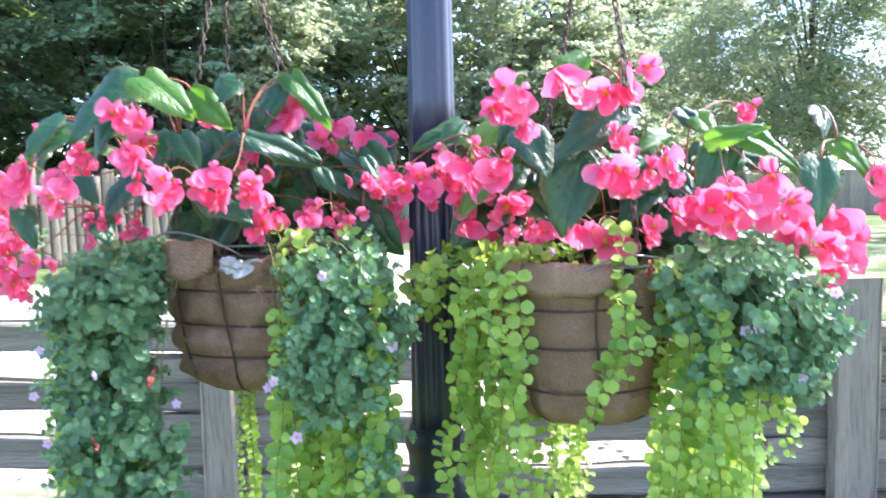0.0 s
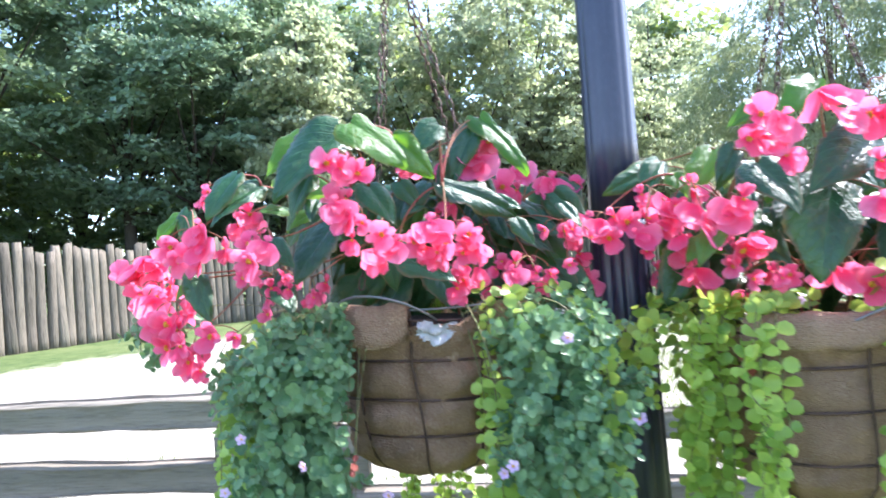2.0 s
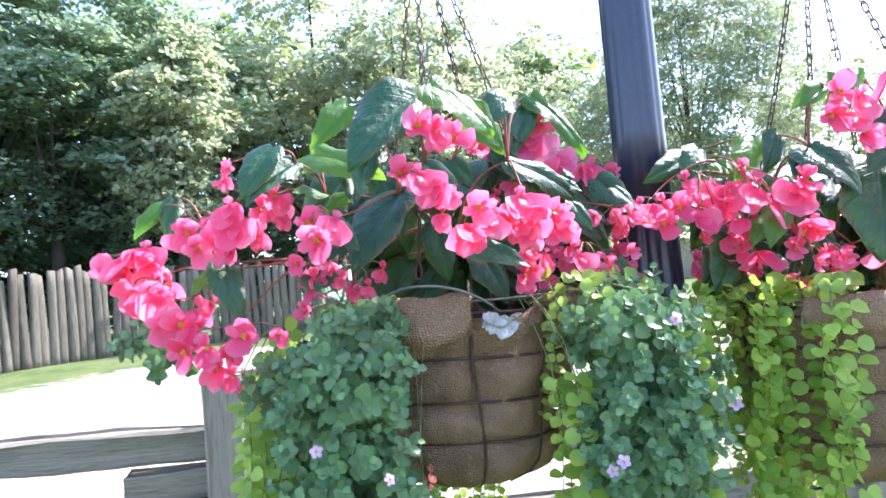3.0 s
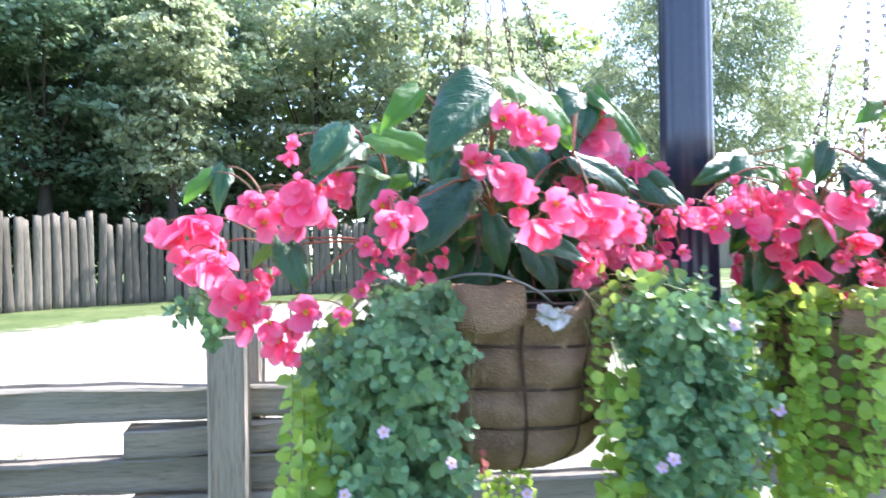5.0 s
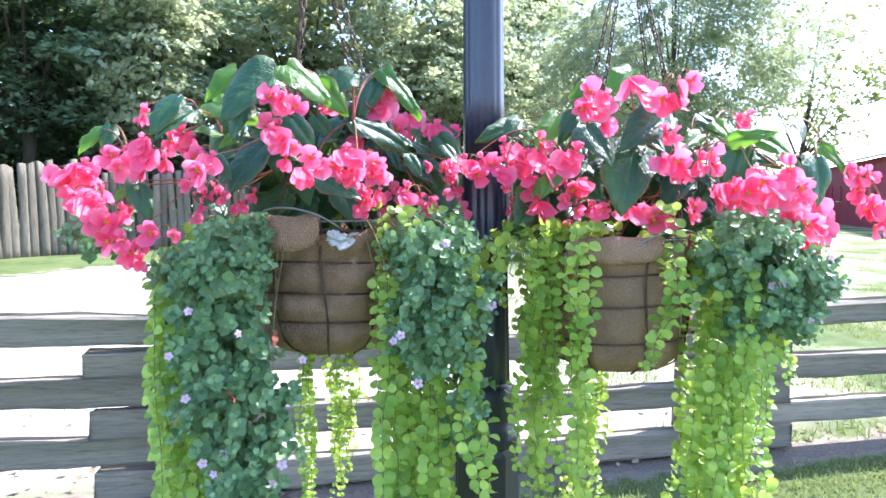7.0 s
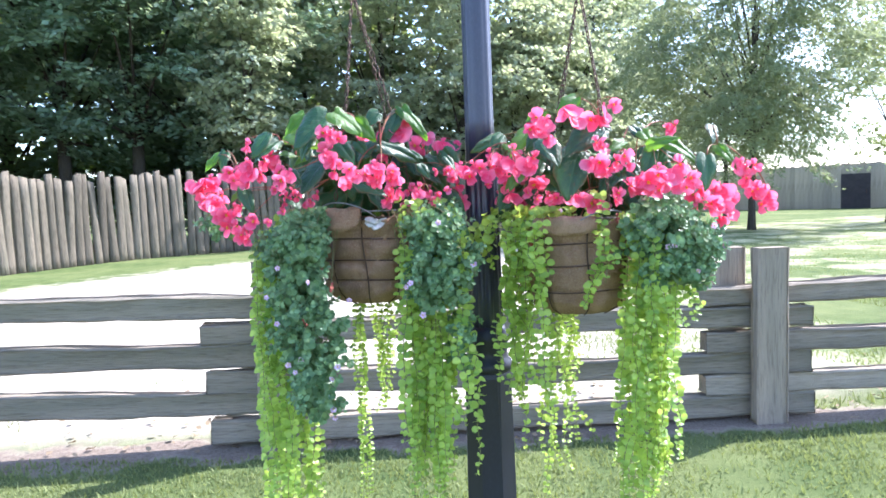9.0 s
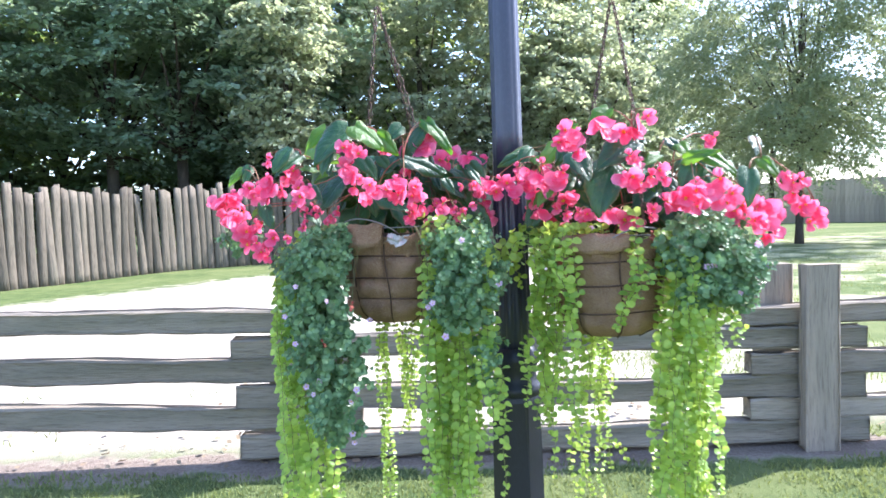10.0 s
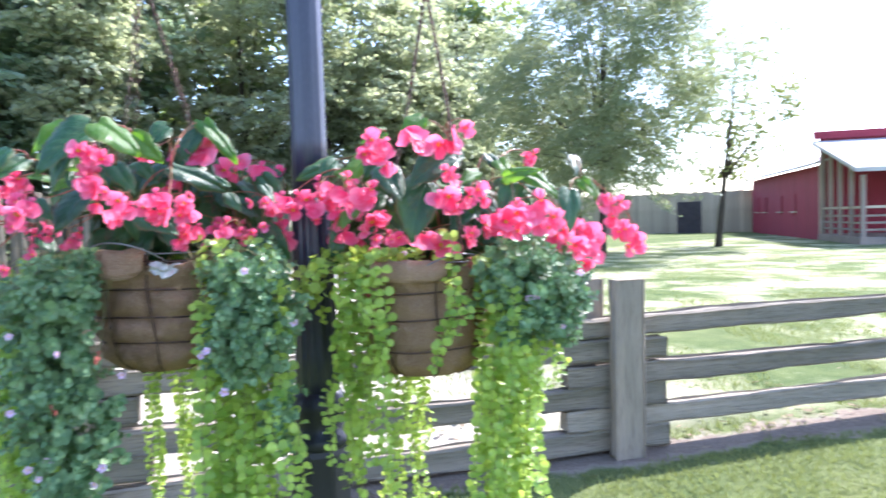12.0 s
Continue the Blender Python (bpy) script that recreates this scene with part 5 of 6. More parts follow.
flower_cluster(left_begonia, [(-0.517, 0.900, 1.475, 0.035), (-0.500, 0.890, 1.458, 0.039), (-0.499, 0.890, 1.436, 0.034), (-0.487, 0.900, 1.462, 0.030)])
flower_cluster(left_begonia, [(-0.459, 0.880, 1.444, 0.040), (-0.449, 0.885, 1.422, 0.034), (-0.475, 0.900, 1.411, 0.034), (-0.463, 0.900, 1.406, 0.029)])
flower_cluster(left_begonia, [(-0.425, 0.920, 1.433, 0.038), (-0.400, 0.920, 1.441, 0.042), (-0.383, 0.920, 1.431, 0.040), (-0.395, 0.920, 1.412, 0.038), (-0.355, 0.950, 1.439, 0.035), (-0.346, 0.950, 1.419, 0.040), (-0.414, 0.920, 1.421, 0.033), (-0.365, 0.950, 1.414, 0.031)])
flower_cluster(left_begonia, [(-0.371, 1.040, 1.393, 0.037), (-0.383, 1.030, 1.359, 0.043), (-0.356, 1.050, 1.380, 0.032), (-0.371, 1.040, 1.373, 0.034)])
flower_cluster(left_begonia, [(-0.328, 1.100, 1.386, 0.030), (-0.333, 1.100, 1.349, 0.030), (-0.316, 1.120, 1.398, 0.026)])
flower_cluster(left_begonia, [(-0.325, 1.110, 1.581, 0.053), (-0.339, 1.090, 1.540, 0.047), (-0.366, 1.100, 1.556, 0.042), (-0.386, 1.100, 1.552, 0.036), (-0.404, 1.100, 1.540, 0.032), (-0.385, 1.090, 1.535, 0.030)])
flower_cluster(left_begonia, [(-0.443, 1.000, 1.541, 0.026), (-0.430, 1.000, 1.532, 0.022)])
flower_cluster(left_begonia, [(-0.382, 1.040, 1.485, 0.034), (-0.411, 1.060, 1.476, 0.025), (-0.363, 1.050, 1.454, 0.028)])
flower_cluster(left_begonia, [(-0.306, 1.170, 1.522, 0.049), (-0.270, 1.190, 1.538, 0.043), (-0.240, 1.200, 1.524, 0.039), (-0.224, 1.200, 1.513, 0.046), (-0.216, 1.200, 1.490, 0.039), (-0.179, 1.220, 1.521, 0.033), (-0.283, 1.180, 1.511, 0.036)])
flower_cluster(left_begonia, [(-0.288, 1.200, 1.398, 0.034), (-0.249, 1.210, 1.388, 0.035), (-0.219, 1.220, 1.390, 0.046), (-0.183, 1.220, 1.397, 0.046), (-0.177, 1.220, 1.353, 0.053), (-0.202, 1.210, 1.369, 0.044)])
flower_cluster(right_begonia, [(-0.183, 1.130, 1.445, 0.037), (-0.164, 1.120, 1.434, 0.047), (-0.148, 1.110, 1.423, 0.047), (-0.118, 1.120, 1.446, 0.052), (-0.133, 1.130, 1.453, 0.038)])
flower_cluster(right_begonia, [(-0.084, 1.150, 1.485, 0.036), (-0.068, 1.120, 1.461, 0.048), (-0.098, 1.080, 1.415, 0.042), (-0.055, 1.100, 1.443, 0.044), (-0.070, 1.100, 1.433, 0.037), (-0.082, 1.120, 1.445, 0.036)])
flower_cluster(right_begonia, [(-0.018, 1.100, 1.485, 0.044), (-0.039, 1.060, 1.443, 0.042), (-0.020, 1.040, 1.416, 0.044), (0.009, 1.040, 1.437, 0.046), (-0.039, 1.080, 1.397, 0.037), (-0.047, 1.100, 1.464, 0.037)])
flower_cluster(right_begonia, [(0.027, 1.050, 1.391, 0.051), (0.045, 1.050, 1.398, 0.037)])
flower_cluster(right_begonia, [(0.025, 1.030, 1.456, 0.044)])
flower_cluster(right_begonia, [(0.024, 0.940, 1.562, 0.044), (0.008, 0.940, 1.532, 0.039), (0.044, 0.940, 1.543, 0.046), (0.054, 0.940, 1.504, 0.046), (0.031, 0.940, 1.518, 0.040), (0.023, 0.950, 1.543, 0.036)])
flower_cluster(right_begonia, [(0.110, 0.950, 1.568, 0.047), (0.122, 0.950, 1.543, 0.046)])
flower_cluster(right_begonia, [(0.177, 0.980, 1.557, 0.052), (0.203, 0.980, 1.567, 0.048), (0.242, 1.000, 1.596, 0.046), (0.192, 0.980, 1.546, 0.042)])
flower_cluster(right_begonia, [(0.201, 0.990, 1.485, 0.052), (0.194, 0.995, 1.492, 0.042)])
flower_cluster(right_begonia, [(0.163, 0.950, 1.430, 0.042), (0.186, 0.940, 1.440, 0.048), (0.203, 0.940, 1.419, 0.036), (0.181, 0.950, 1.417, 0.034)])
flower_cluster(right_begonia, [(0.228, 0.940, 1.433, 0.043), (0.250, 0.940, 1.454, 0.049), (0.267, 0.950, 1.430, 0.036)])
flower_cluster(right_begonia, [(0.268, 0.940, 1.369, 0.048), (0.298, 0.940, 1.384, 0.044), (0.310, 0.940, 1.358, 0.038), (0.289, 0.950, 1.380, 0.038)])
flower_cluster(right_begonia, [(0.300, 0.900, 1.381, 0.047), (0.327, 0.900, 1.401, 0.050), (0.350, 0.900, 1.385, 0.053), (0.327, 0.900, 1.361, 0.048), (0.315, 0.910, 1.364, 0.042), (0.381, 0.920, 1.362, 0.039)])
flower_cluster(right_begonia, [(0.389, 0.910, 1.419, 0.056), (0.415, 0.920, 1.390, 0.051), (0.408, 0.930, 1.366, 0.046), (0.344, 0.950, 1.415, 0.026)])
flower_cluster(right_begonia, [(0.453, 1.000, 1.340, 0.054), (0.515, 1.030, 1.319, 0.056), (0.535, 1.030, 1.307, 0.049), (0.479, 1.010, 1.355, 0.043), (0.466, 1.030, 1.309, 0.034)])
flower_cluster(right_begonia, [(0.245, 0.980, 1.357, 0.036), (0.238, 0.980, 1.339, 0.029)])
flower_cluster(right_begonia, [(0.131, 1.020, 1.339, 0.052), (0.182, 1.020, 1.333, 0.049), (0.201, 1.010, 1.321, 0.049), (0.195, 1.020, 1.344, 0.038), (0.155, 1.030, 1.345, 0.038)])
flower_cluster(right_begonia, [(-0.015, 1.150, 1.350, 0.050), (0.008, 1.150, 1.332, 0.044), (-0.029, 1.160, 1.363, 0.037)])
flower_cluster(right_begonia, [(-0.058, 1.200, 1.356, 0.038), (-0.047, 1.200, 1.340, 0.031)])
flower_cluster(right_begonia, [(0.108, 1.120, 1.350, 0.035), (0.035, 1.100, 1.321, 0.032), (0.052, 1.100, 1.313, 0.028)])
flower_cluster(right_begonia, [(0.566, 1.000, 1.417, 0.042), (0.593, 1.000, 1.407, 0.045), (0.619, 1.000, 1.415, 0.039), (0.599, 1.000, 1.379, 0.042), (0.621, 0.990, 1.349, 0.049), (0.648, 0.990, 1.340, 0.046), (0.659, 0.990, 1.312, 0.039), (0.633, 1.000, 1.313, 0.039), (0.611, 1.000, 1.349, 0.042)])
flower_cluster(right_begonia, [(0.546, 1.100, 1.353, 0.044), (0.575, 1.100, 1.347, 0.047), (0.559, 1.100, 1.316, 0.047), (0.584, 1.100, 1.287, 0.047), (0.568, 1.100, 1.260, 0.044), (0.520, 1.080, 1.370, 0.036), (0.496, 1.060, 1.347, 0.039), (0.594, 1.100, 1.324, 0.037)])
flower_cluster(right_begonia, [(0.441, 1.160, 1.534, 0.044), (0.456, 1.160, 1.546, 0.034)])


# ---- smaller clusters deep in the plants ----
def inner_cluster(plant, centre, n, spread, size):
    flower_cluster(plant, [(centre[0] + brng.gauss(0, spread), centre[1] + brng.gauss(0, 0.02), centre[2] + brng.gauss(0, 0.7 * spread), size * brng.uniform(0.75, 1.15)) for _ in range(n)])


inner_cluster(left_begonia, (-0.235, 1.12, 1.42), 7, 0.030, 0.033)
inner_cluster(left_begonia, (-0.275, 1.10, 1.365), 7, 0.025, 0.033)
inner_cluster(left_begonia, (-0.67, 1.03, 1.37), 7, 0.025, 0.030)
inner_cluster(left_begonia, (-0.615, 1.03, 1.355), 5, 0.020, 0.028)
inner_cluster(right_begonia, (-0.045, 1.10, 1.39), 7, 0.028, 0.034)
inner_cluster(right_begonia, (0.035, 1.06, 1.372), 7, 0.030, 0.033)
inner_cluster(right_begonia, (0.075, 1.05, 1.345), 5, 0.022, 0.030)


def withered_flower(at, size, turn):
    me = DROOP[0].copy()
    me.materials.clear()
    me.materials.append(WITHERED)
    me.materials.append(WITHERED)
    ob = new("withered_flower", me)
    ob.matrix_world = Matrix.Translation(at) @ pose(0, 0, 0, 60, 20, turn) @ Matrix.Diagonal((size * 0.6, size, size * 0.5, 1))
    tagged(ob, "withered brown-red flower caught in trailing leaves", "flower", "withered flowers")


for at, size, turn in (((-0.535, 0.955, 1.135), 0.03, 20), ((-0.60, 0.90, 1.05), 0.025, 80), ((0.005, 1.0, 1.235), 0.035, 140), ((0.02, 1.0, 1.20), 0.03, 60), ((0.245, 1.0, 1.29), 0.032, 10)):
    withered_flower(at, size, turn)

# ---- trailing plants ----
ROUND_LEAF = ([(0, 0, 0), (0.36, 0.14, 0.10), (0.52, 0.5, 0.17), (0.36, 0.86, 0.08), (0, 1, -0.08), (-0.36, 0.86, 0.08), (-0.52, 0.5, 0.17), (-0.36, 0.14, 0.10)], [(0, 1, 2, 3, 4), (0, 4, 5, 6, 7)])
SIDE_TEETH = [(0.20, 0.10, 0.03), (0.36, 0.22, 0.06), (0.33, 0.31, 0.05), (0.50, 0.44, 0.10), (0.42, 0.56, 0.06), (0.46, 0.70, 0.08), (0.28, 0.78, 0.03), (0.24, 0.93, 0.02)]
TOOTHED_LEAF = ([(0, 0, 0)] + SIDE_TEETH + [(0, 1.02, -0.08)] + [(-x, y, z) for x, y, z in reversed(SIDE_TEETH)], [tuple(range(10)), (0,) + tuple(range(9, 18))])
vrng = random.Random(5)


def leaves_on(plant, mats, shape, material, singles=300):
    """The frontmost leaves as parts of their own, the rest as one mass."""
    mats.sort(key=lambda m: m.translation.y)
    me = shape_mesh("leaf", shape[0], shape[1], [material])
    front = mats[: len(mats) // 2]
    vrng.shuffle(front)
    back = mats[len(mats) // 2:] + front[singles:]
    inv = Matrix.Translation(-plant.location)
    for m in front[:singles]:
        ob = new("leaf", me)
        ob.parent = plant
        ob.matrix_basis = inv @ m
    ob = keep_world(mesh_part("foliage", joined("foliage", back, shape[0], shape[1], material), None), plant)
    tagged(ob, "", "", "", "stuff")


def grow(pts, mats, size, gap, start, out, wild):
    """Opposite pairs of leaves along a stem, one pair above the other like rungs."""
    acc = 0.0
    total = sum((b - a).length for a, b in zip(pts, pts[1:]))
    run, face = 0.0, vrng.gauss(0, 0.35)
    for a, b in zip(pts, pts[1:]):
        seg = (b - a).length
        acc += seg
        run += seg
        if run < start * total or acc < gap:
            continue
        acc = 0.0
        d = (b - a).normalized()
        late = run / total
        face += vrng.gauss(0, 0.12)
        for sg in (-1, 1):
            lat = Vector((sg * math.cos(face), sg * math.sin(face) - 0.25, 0.10))
            lat = lat - d * lat.dot(d)
            dirn = lat.normalized() + Vector((vrng.gauss(0, wild), vrng.gauss(0, wild), vrng.gauss(-0.08, wild)))
            n = Vector(out) + Vector((vrng.gauss(0, wild), vrng.gauss(0, wild), vrng.gauss(0, wild)))
            s = size * vrng.uniform(0.72, 1.15) * (1.0 - 0.4 * max(0, late - 0.8) / 0.2)
            mats.append(axes(b, dirn, n, (s, s, s)))


def drop_path(a, over, end, wob):
    """From the soil over the rim and straight down, with a slight sway."""
    a, over, end = Vector(a), Vector(over), Vector(end)
    pts = bezier(a, a + Vector((0, 0, 0.05)), over + Vector((0, 0, 0.05)), over, 8)[:-1]
    n = max(6, int((over - end).length / 0.008))
    ph, ph2 = vrng.uniform(0, 6), vrng.uniform(0, 6)
    for k in range(n + 1):
        t = k / n
        w = wob * min(1, t * 3)
        pts.append(over.lerp(end, t) + Vector((w * (math.sin(ph + 7 * t) + 0.5 * math.sin(ph2 + 19 * t)), w * math.sin(ph2 + 6 * t), 0)))
    return pts


def stem_mesh(plant, paths, name, r):
    bm = bmesh.new()
    for p in paths:
        tube(bm, p[::2] + [p[-1]], r, 4, False)
    return world_part(name, bm, VINE_STEM, plant)


def jenny(centre, rim, curtains, label, start=0.05):
    plant = thing("creeping_jenny", (centre[0], centre[1], rim - 0.02), label, "plant", "trailing plants of the baskets")
    mats, paths = [], []
    for x0, x1, y0, y1, top, z0, z1, n, size, gap, wob, shift in curtains:
        for k in range(n):
            f = (k + vrng.uniform(0.1, 0.9)) / n
            x, y = x0 + (x1 - x0) * f, vrng.uniform(y0, y1)
            soil = Vector((centre[0], centre[1], rim)).lerp(Vector((x, y, rim)), 0.6)
            over = (x, y, top + vrng.gauss(0, 0.012))
            end = (x + shift + vrng.gauss(0, 0.012), y + vrng.gauss(0, 0.02), vrng.uniform(z0, z1))
            p = drop_path(soil, over, end, wob)
            paths.append(p)
            if len(p) > 30 and vrng.random() < 0.4:
                i = vrng.randrange(14, len(p) - 6)
                sx = vrng.choice((-1, 1)) * vrng.uniform(0.015, 0.045)
                shoot = bezier(p[i], p[i] + Vector((0.5 * sx, -0.01, 0.004)), p[i] + Vector((sx, -0.02, -0.015)), p[i] + Vector((sx * 1.1, -0.02, -vrng.uniform(0.03, 0.07))), 9)
                paths.append(shoot)
                grow(shoot, mats, size, gap * 0.9, 0.1, (0, -0.85, 0.5), 0.28)
            grow(p, mats, size * vrng.uniform(0.98, 1.22), gap * vrng.uniform(0.97, 1.2), start, (vrng.gauss(0, 0.25), -0.75, 0.65), 0.3)
    for p in paths:
        stem_mesh(plant, [p], "stem", 0.0009)
    leaves_on(plant, mats, ROUND_LEAF, JENNY)
    return plant


# each curtain: x from, to; y from, to; top; lowest and highest end; strands; leaf; gap; sway; drift
jenny((-0.452, 1.192), 1.33, [
    (-0.785, -0.64, 1.02, 1.14, 1.26, 0.30, 0.56, 15, 0.0192, 0.0155, 0.010, 0.012),
    (-0.76, -0.66, 0.98, 1.08, 1.27, 0.60, 0.98, 5, 0.019, 0.0155, 0.010, 0.0),
    (-0.525, -0.505, 1.27, 1.30, 1.22, 0.36, 0.42, 3, 0.0135, 0.0085, 0.006, -0.005),
    (-0.465, -0.40, 1.26, 1.32, 1.22, 0.62, 0.85, 6, 0.0135, 0.012, 0.012, 0.0),
    (-0.355, -0.300, 0.99, 1.05, 1.20, 0.50, 0.70, 8, 0.0192, 0.0155, 0.006, -0.006),
    (-0.305, -0.228, 1.00, 1.08, 1.20, 0.45, 0.64, 12, 0.0192, 0.0155, 0.006, 0.006),
    (-0.215, -0.160, 0.98, 1.08, 1.24, 0.55, 0.85, 4, 0.0192, 0.0155, 0.014, 0.02),
    (-0.300, -0.19, 0.99, 1.06, 1.30, 1.14, 1.22, 2, 0.019, 0.0155, 0.008, 0.01),
    (-0.348, -0.338, 1.025, 1.04, 1.33, 1.12, 1.16, 1, 0.0165, 0.0155, 0.004, 0.0),
], "yellow-green creeping jenny trailing in long strands from the basket", 0.2)
jenny((0.168, 1.172), 1.28, [
    (-0.145, -0.05, 1.08, 1.16, 1.28, 1.15, 1.24, 4, 0.0192, 0.0155, 0.014, -0.012),
    (-0.055, 0.0, 1.05, 1.13, 1.28, 0.72, 1.05, 4, 0.0192, 0.0155, 0.016, -0.02),
    (0.0, 0.055, 0.97, 1.02, 1.29, 0.86, 1.14, 3, 0.0192, 0.0155, 0.012, 0.0),
    (-0.035, 0.06, 1.04, 1.13, 1.26, 0.46, 0.86, 7, 0.0192, 0.0155, 0.014, 0.01),
    (-0.06, 0.04, 1.14, 1.21, 1.25, 0.78, 1.05, 4, 0.0192, 0.0155, 0.012, 0.0),
    (0.10, 0.185, 1.24, 1.30, 1.18, 0.45, 0.80, 8, 0.0145, 0.016, 0.014, 0.0),
    (0.195, 0.203, 0.955, 0.975, 1.325, 1.12, 1.15, 1, 0.019, 0.0155, 0.003, -0.002),
    (0.19, 0.20, 0.955, 0.97, 1.16, 1.05, 1.07, 2, 0.019, 0.0155, 0.004, -0.06),
    (0.285, 0.400, 0.92, 1.00, 1.20, 0.56, 0.84, 9, 0.0192, 0.0155, 0.008, -0.025),
    (0.265, 0.415, 0.98, 1.10, 1.20, 0.40, 0.66, 18, 0.0192, 0.0155, 0.009, -0.025),
    (0.315, 0.335, 0.90, 0.94, 1.21, 0.95, 1.05, 2, 0.019, 0.0155, 0.006, -0.01),
    (0.38, 0.44, 0.96, 1.06, 1.16, 0.94, 1.05, 5, 0.016, 0.016, 0.010, 0.025),
    (0.03, 0.14, 1.05, 1.12, 1.285, 1.235, 1.26, 5, 0.019, 0.0155, 0.006, 0.0),
], "yellow-green creeping jenny trailing in broad curtains from the basket")


def bacopa(anchor, rim, blobs, label):
    """blobs: centre, half sizes, number of stems."""
    plant = thing("bacopa", (anchor[0], anchor[1], rim - 0.02), label, "plant", "trailing plants of the baskets")
    mats, paths = [], []
    for (cx, cy, cz), (hx, hy, hz), n in blobs:
        for k in range(n):
            while True:
                v = Vector((vrng.uniform(-1, 1), vrng.uniform(-1, 0.6), vrng.uniform(-1, 1)))
                if v.length < 1:
                    break
            v = v * (1.3 if k % 7 == 0 else 1.0)
            t = Vector((cx + v.x * hx, cy + v.y * hy, cz + v.z * hz))
            a = Vector((anchor[0] + vrng.gauss(0, 0.03), anchor[1] + vrng.gauss(0, 0.03), rim))
            tip = (Vector((v.x * 0.8, v.y * 0.6 - 0.75, v.z * 0.3 + 0.25)) + Vector((vrng.gauss(0, 0.35), vrng.gauss(0, 0.3), vrng.gauss(0, 0.35)))).normalized()
            length = vrng.uniform(0.03, 0.06)
            if k % 16 == 0:
                paths.append(bezier(a, a + Vector((0.4 * (t.x - a.x), 0.5 * (t.y - a.y), 0.04)), t + Vector((0, 0.01, 0.06)), t, 16))
            paths.append([t, t + tip * length * 0.5, t + tip * length])
            pairs = int(length / 0.0105) + 1
            side = tip.orthogonal().normalized()
            side = Matrix.Rotation(vrng.uniform(0, 6.28), 3, tip) @ side
            for i in range(pairs):
                f = i / max(1, pairs - 1)
                side = Matrix.Rotation(math.pi / 2 + vrng.gauss(0, 0.2), 3, tip) @ side
                p = t + tip * length * f
                s = vrng.uniform(0.78, 1.15) * (0.0225 - 0.0115 * f * f)
                for sg in (-1, 1):
                    d = side * sg + tip * (0.15 + 0.75 * f) + Vector((vrng.gauss(0, 0.18), vrng.gauss(0, 0.18), vrng.gauss(-0.1, 0.18)))
                    mats.append(axes(p, d, tip + Vector((0, -0.2, 0.35)), (s, s, s)))
    tagged(stem_mesh(plant, paths, "twigwork", 0.0008), "", "", "", "stuff")
    leaves_on(plant, mats, TOOTHED_LEAF, BACOPA)
    return plant


BL1 = bacopa((-0.56, 1.10), 1.325, [
    ((-0.634, 1.03, 1.245), (0.070, 0.085, 0.065), 126),
    ((-0.632, 1.02, 1.11), (0.070, 0.07, 0.11), 128),
    ((-0.605, 1.0, 0.975), (0.080, 0.05, 0.11), 100),
    ((-0.585, 0.96, 0.85), (0.05, 0.035, 0.07), 42),
    ((-0.60, 1.08, 1.312), (0.036, 0.05, 0.03), 24),
    ((-0.70, 1.06, 1.23), (0.03, 0.06, 0.04), 20),
    ((-0.87, 1.12, 1.315), (0.05, 0.03, 0.025), 12),
], "dense blue-green bacopa spilling over the basket rim with lilac flowers")
BL2 = bacopa((-0.36, 1.09), 1.325, [
    ((-0.250, 1.035, 1.275), (0.066, 0.065, 0.05), 76),
    ((-0.244, 1.015, 1.17), (0.066, 0.055, 0.075), 84),
    ((-0.250, 1.0, 1.11), (0.065, 0.04, 0.045), 44),
    ((-0.185, 1.03, 0.98), (0.022, 0.04, 0.11), 20),
    ((-0.185, 1.07, 1.19), (0.03, 0.05, 0.10), 34),
], "rounded mass of blue-green bacopa with a few lilac flowers")
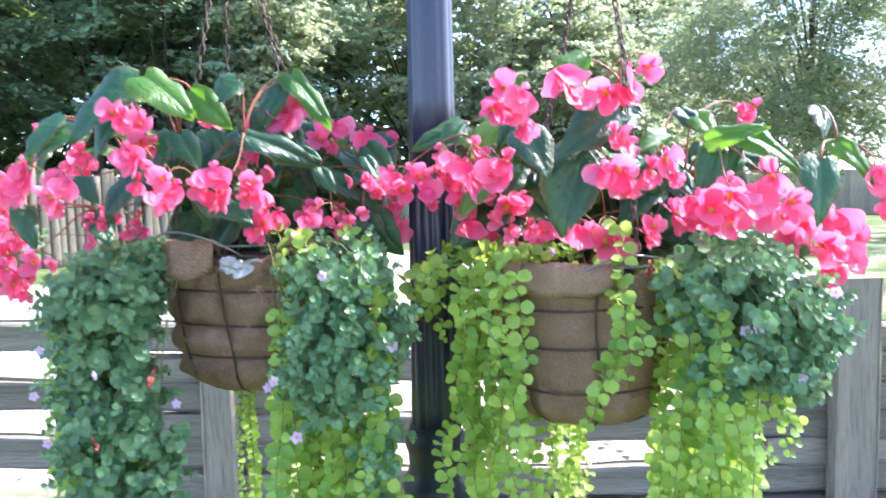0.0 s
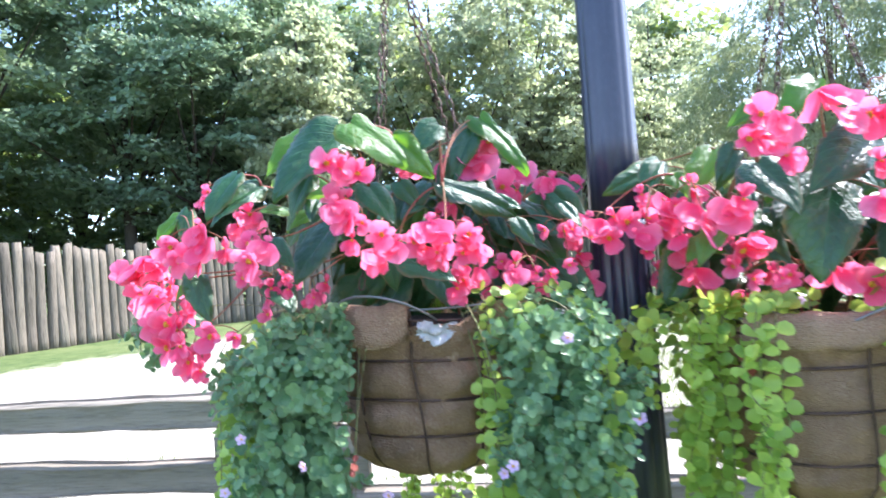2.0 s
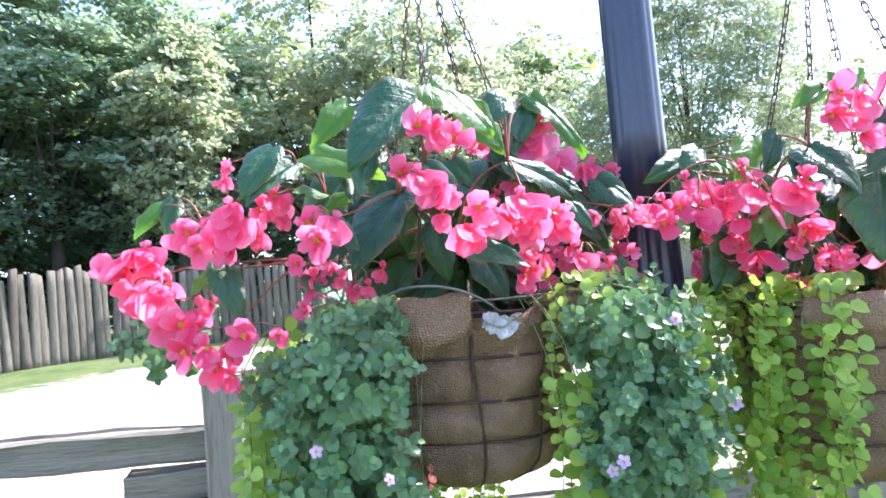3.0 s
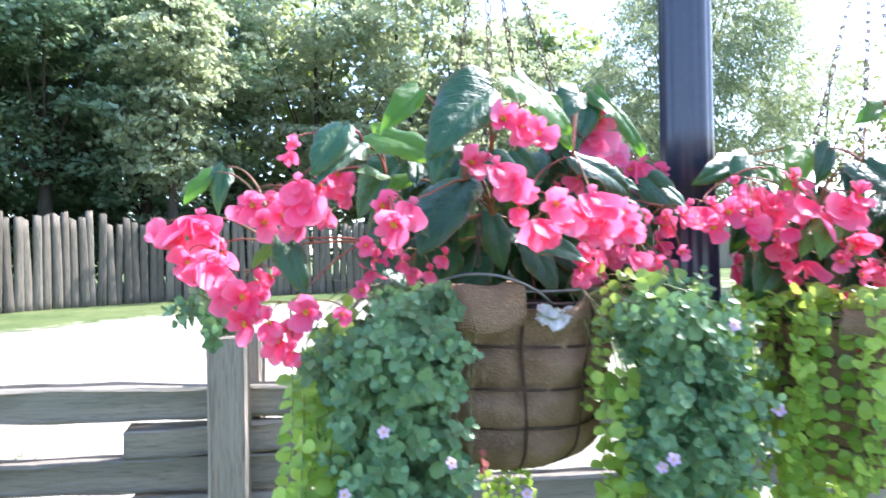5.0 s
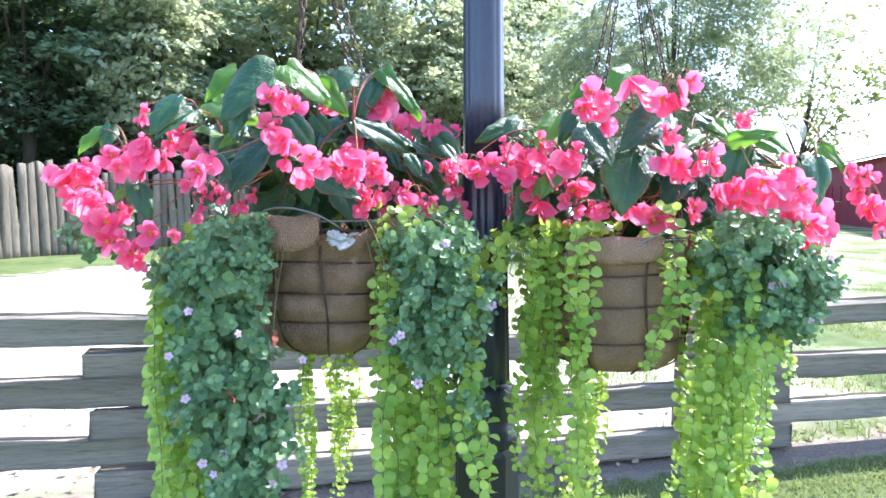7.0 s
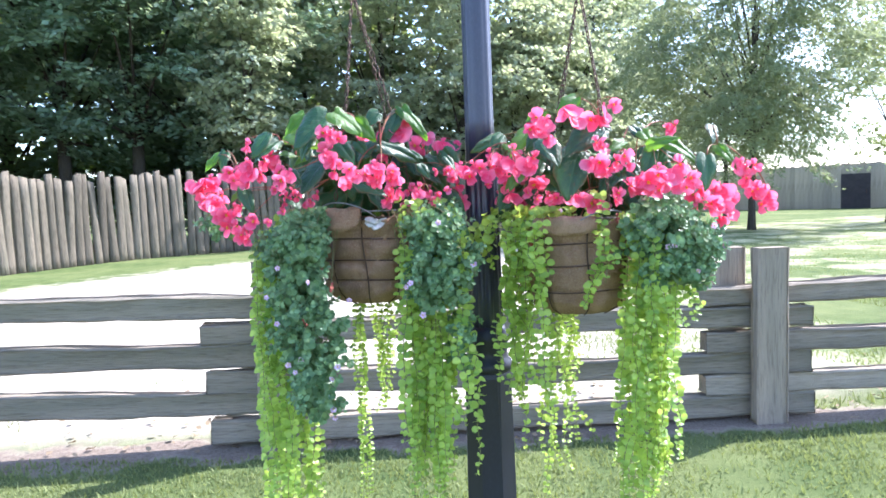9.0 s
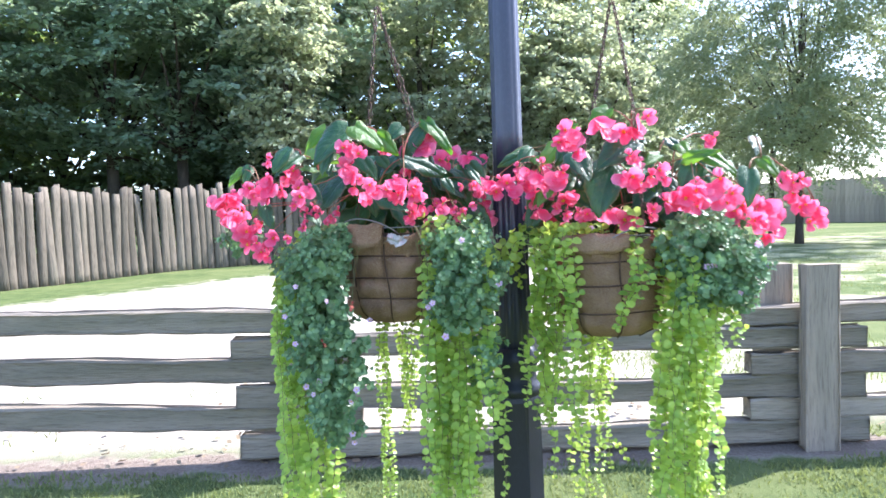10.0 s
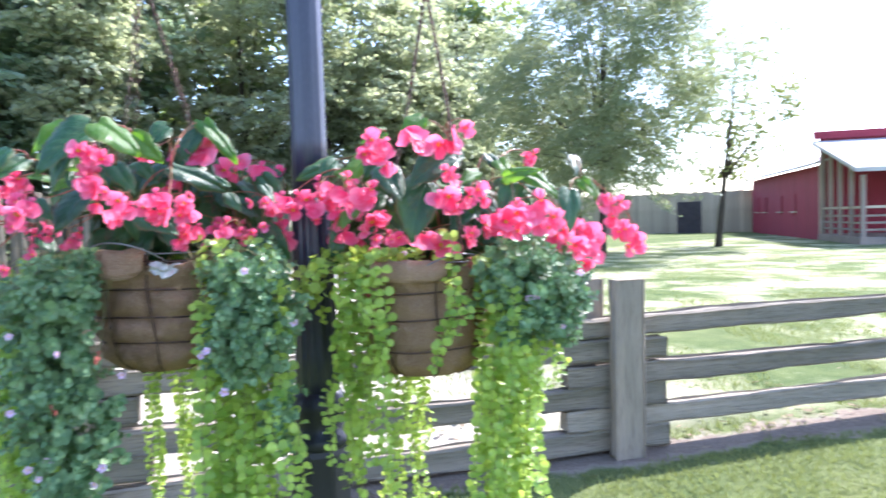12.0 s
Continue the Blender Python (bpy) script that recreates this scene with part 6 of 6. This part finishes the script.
BR1 = bacopa((0.28, 1.10), 1.28, [
    ((0.375, 0.985, 1.245), (0.09, 0.07, 0.065), 165),
    ((0.415, 0.985, 1.165), (0.07, 0.06, 0.06), 90),
    ((0.345, 0.975, 1.15), (0.04, 0.06, 0.04), 36),
    ((0.455, 1.0, 1.215), (0.045, 0.08, 0.06), 50),
    ((0.40, 1.02, 1.305), (0.05, 0.05, 0.025), 24),
], "bushy blue-green bacopa leaning out of the basket with lilac flowers")


def lilac_flower_mesh():
    v, f, m = [], [], []
    for k in range(5):
        petal(v, f, m, 2 * math.pi * k / 5, 0.54, 0.36, 0.25, -0.2, n=6)
    for k in range(5):
        petal(v, f, m, 2 * math.pi * k / 5 + 0.6, 0.16, 0.14, 0.2, -0.6, 1, n=2)
    me = shape_mesh("flower", v, f, [LILAC, STAMEN])
    me.polygons.foreach_set("material_index", m)
    return me


LILAC_FLOWER = lilac_flower_mesh()


def lilacs(plant, spots):
    for x, y, z in spots:
        ob = new("flower", LILAC_FLOWER)
        ob.parent = plant
        k = 0.0172 * vrng.uniform(0.8, 1.15)
        ob.matrix_basis = Matrix.Translation(-plant.location) @ axes((x, y, z), (vrng.gauss(0, 1), 0, vrng.gauss(0, 1)), (vrng.gauss(0, 0.35), -1, vrng.gauss(0.1, 0.3)), (k, k, k))
        tagged(ob, "lilac flower with yellow centre")


lilacs(BL1, [(-0.672, 0.900, 1.052), (-0.485, 0.935, 1.102), (-0.632, 0.905, 0.92), (-0.615, 0.910, 0.952), (-0.65, 0.905, 0.94), (-0.535, 0.905, 0.90), (-0.52, 0.905, 0.93), (-0.545, 0.925, 0.852), (-0.54, 0.925, 0.81), (-0.537, 0.925, 0.788),
             (-0.70, 0.915, 1.12), (-0.58, 0.885, 1.16), (-0.655, 0.875, 1.20)])
lilacs(BL2, [(-0.15, 0.955, 1.182), (-0.33, 0.905, 1.135), (-0.318, 0.90, 1.145), (-0.29, 0.905, 1.06), (-0.24, 0.90, 1.30)])
lilacs(BR1, [(0.47, 0.905, 1.265), (0.36, 0.885, 1.22), (0.345, 0.89, 1.215), (0.50, 0.93, 1.21), (0.42, 0.89, 1.15), (0.10, 1.05, 1.315)])
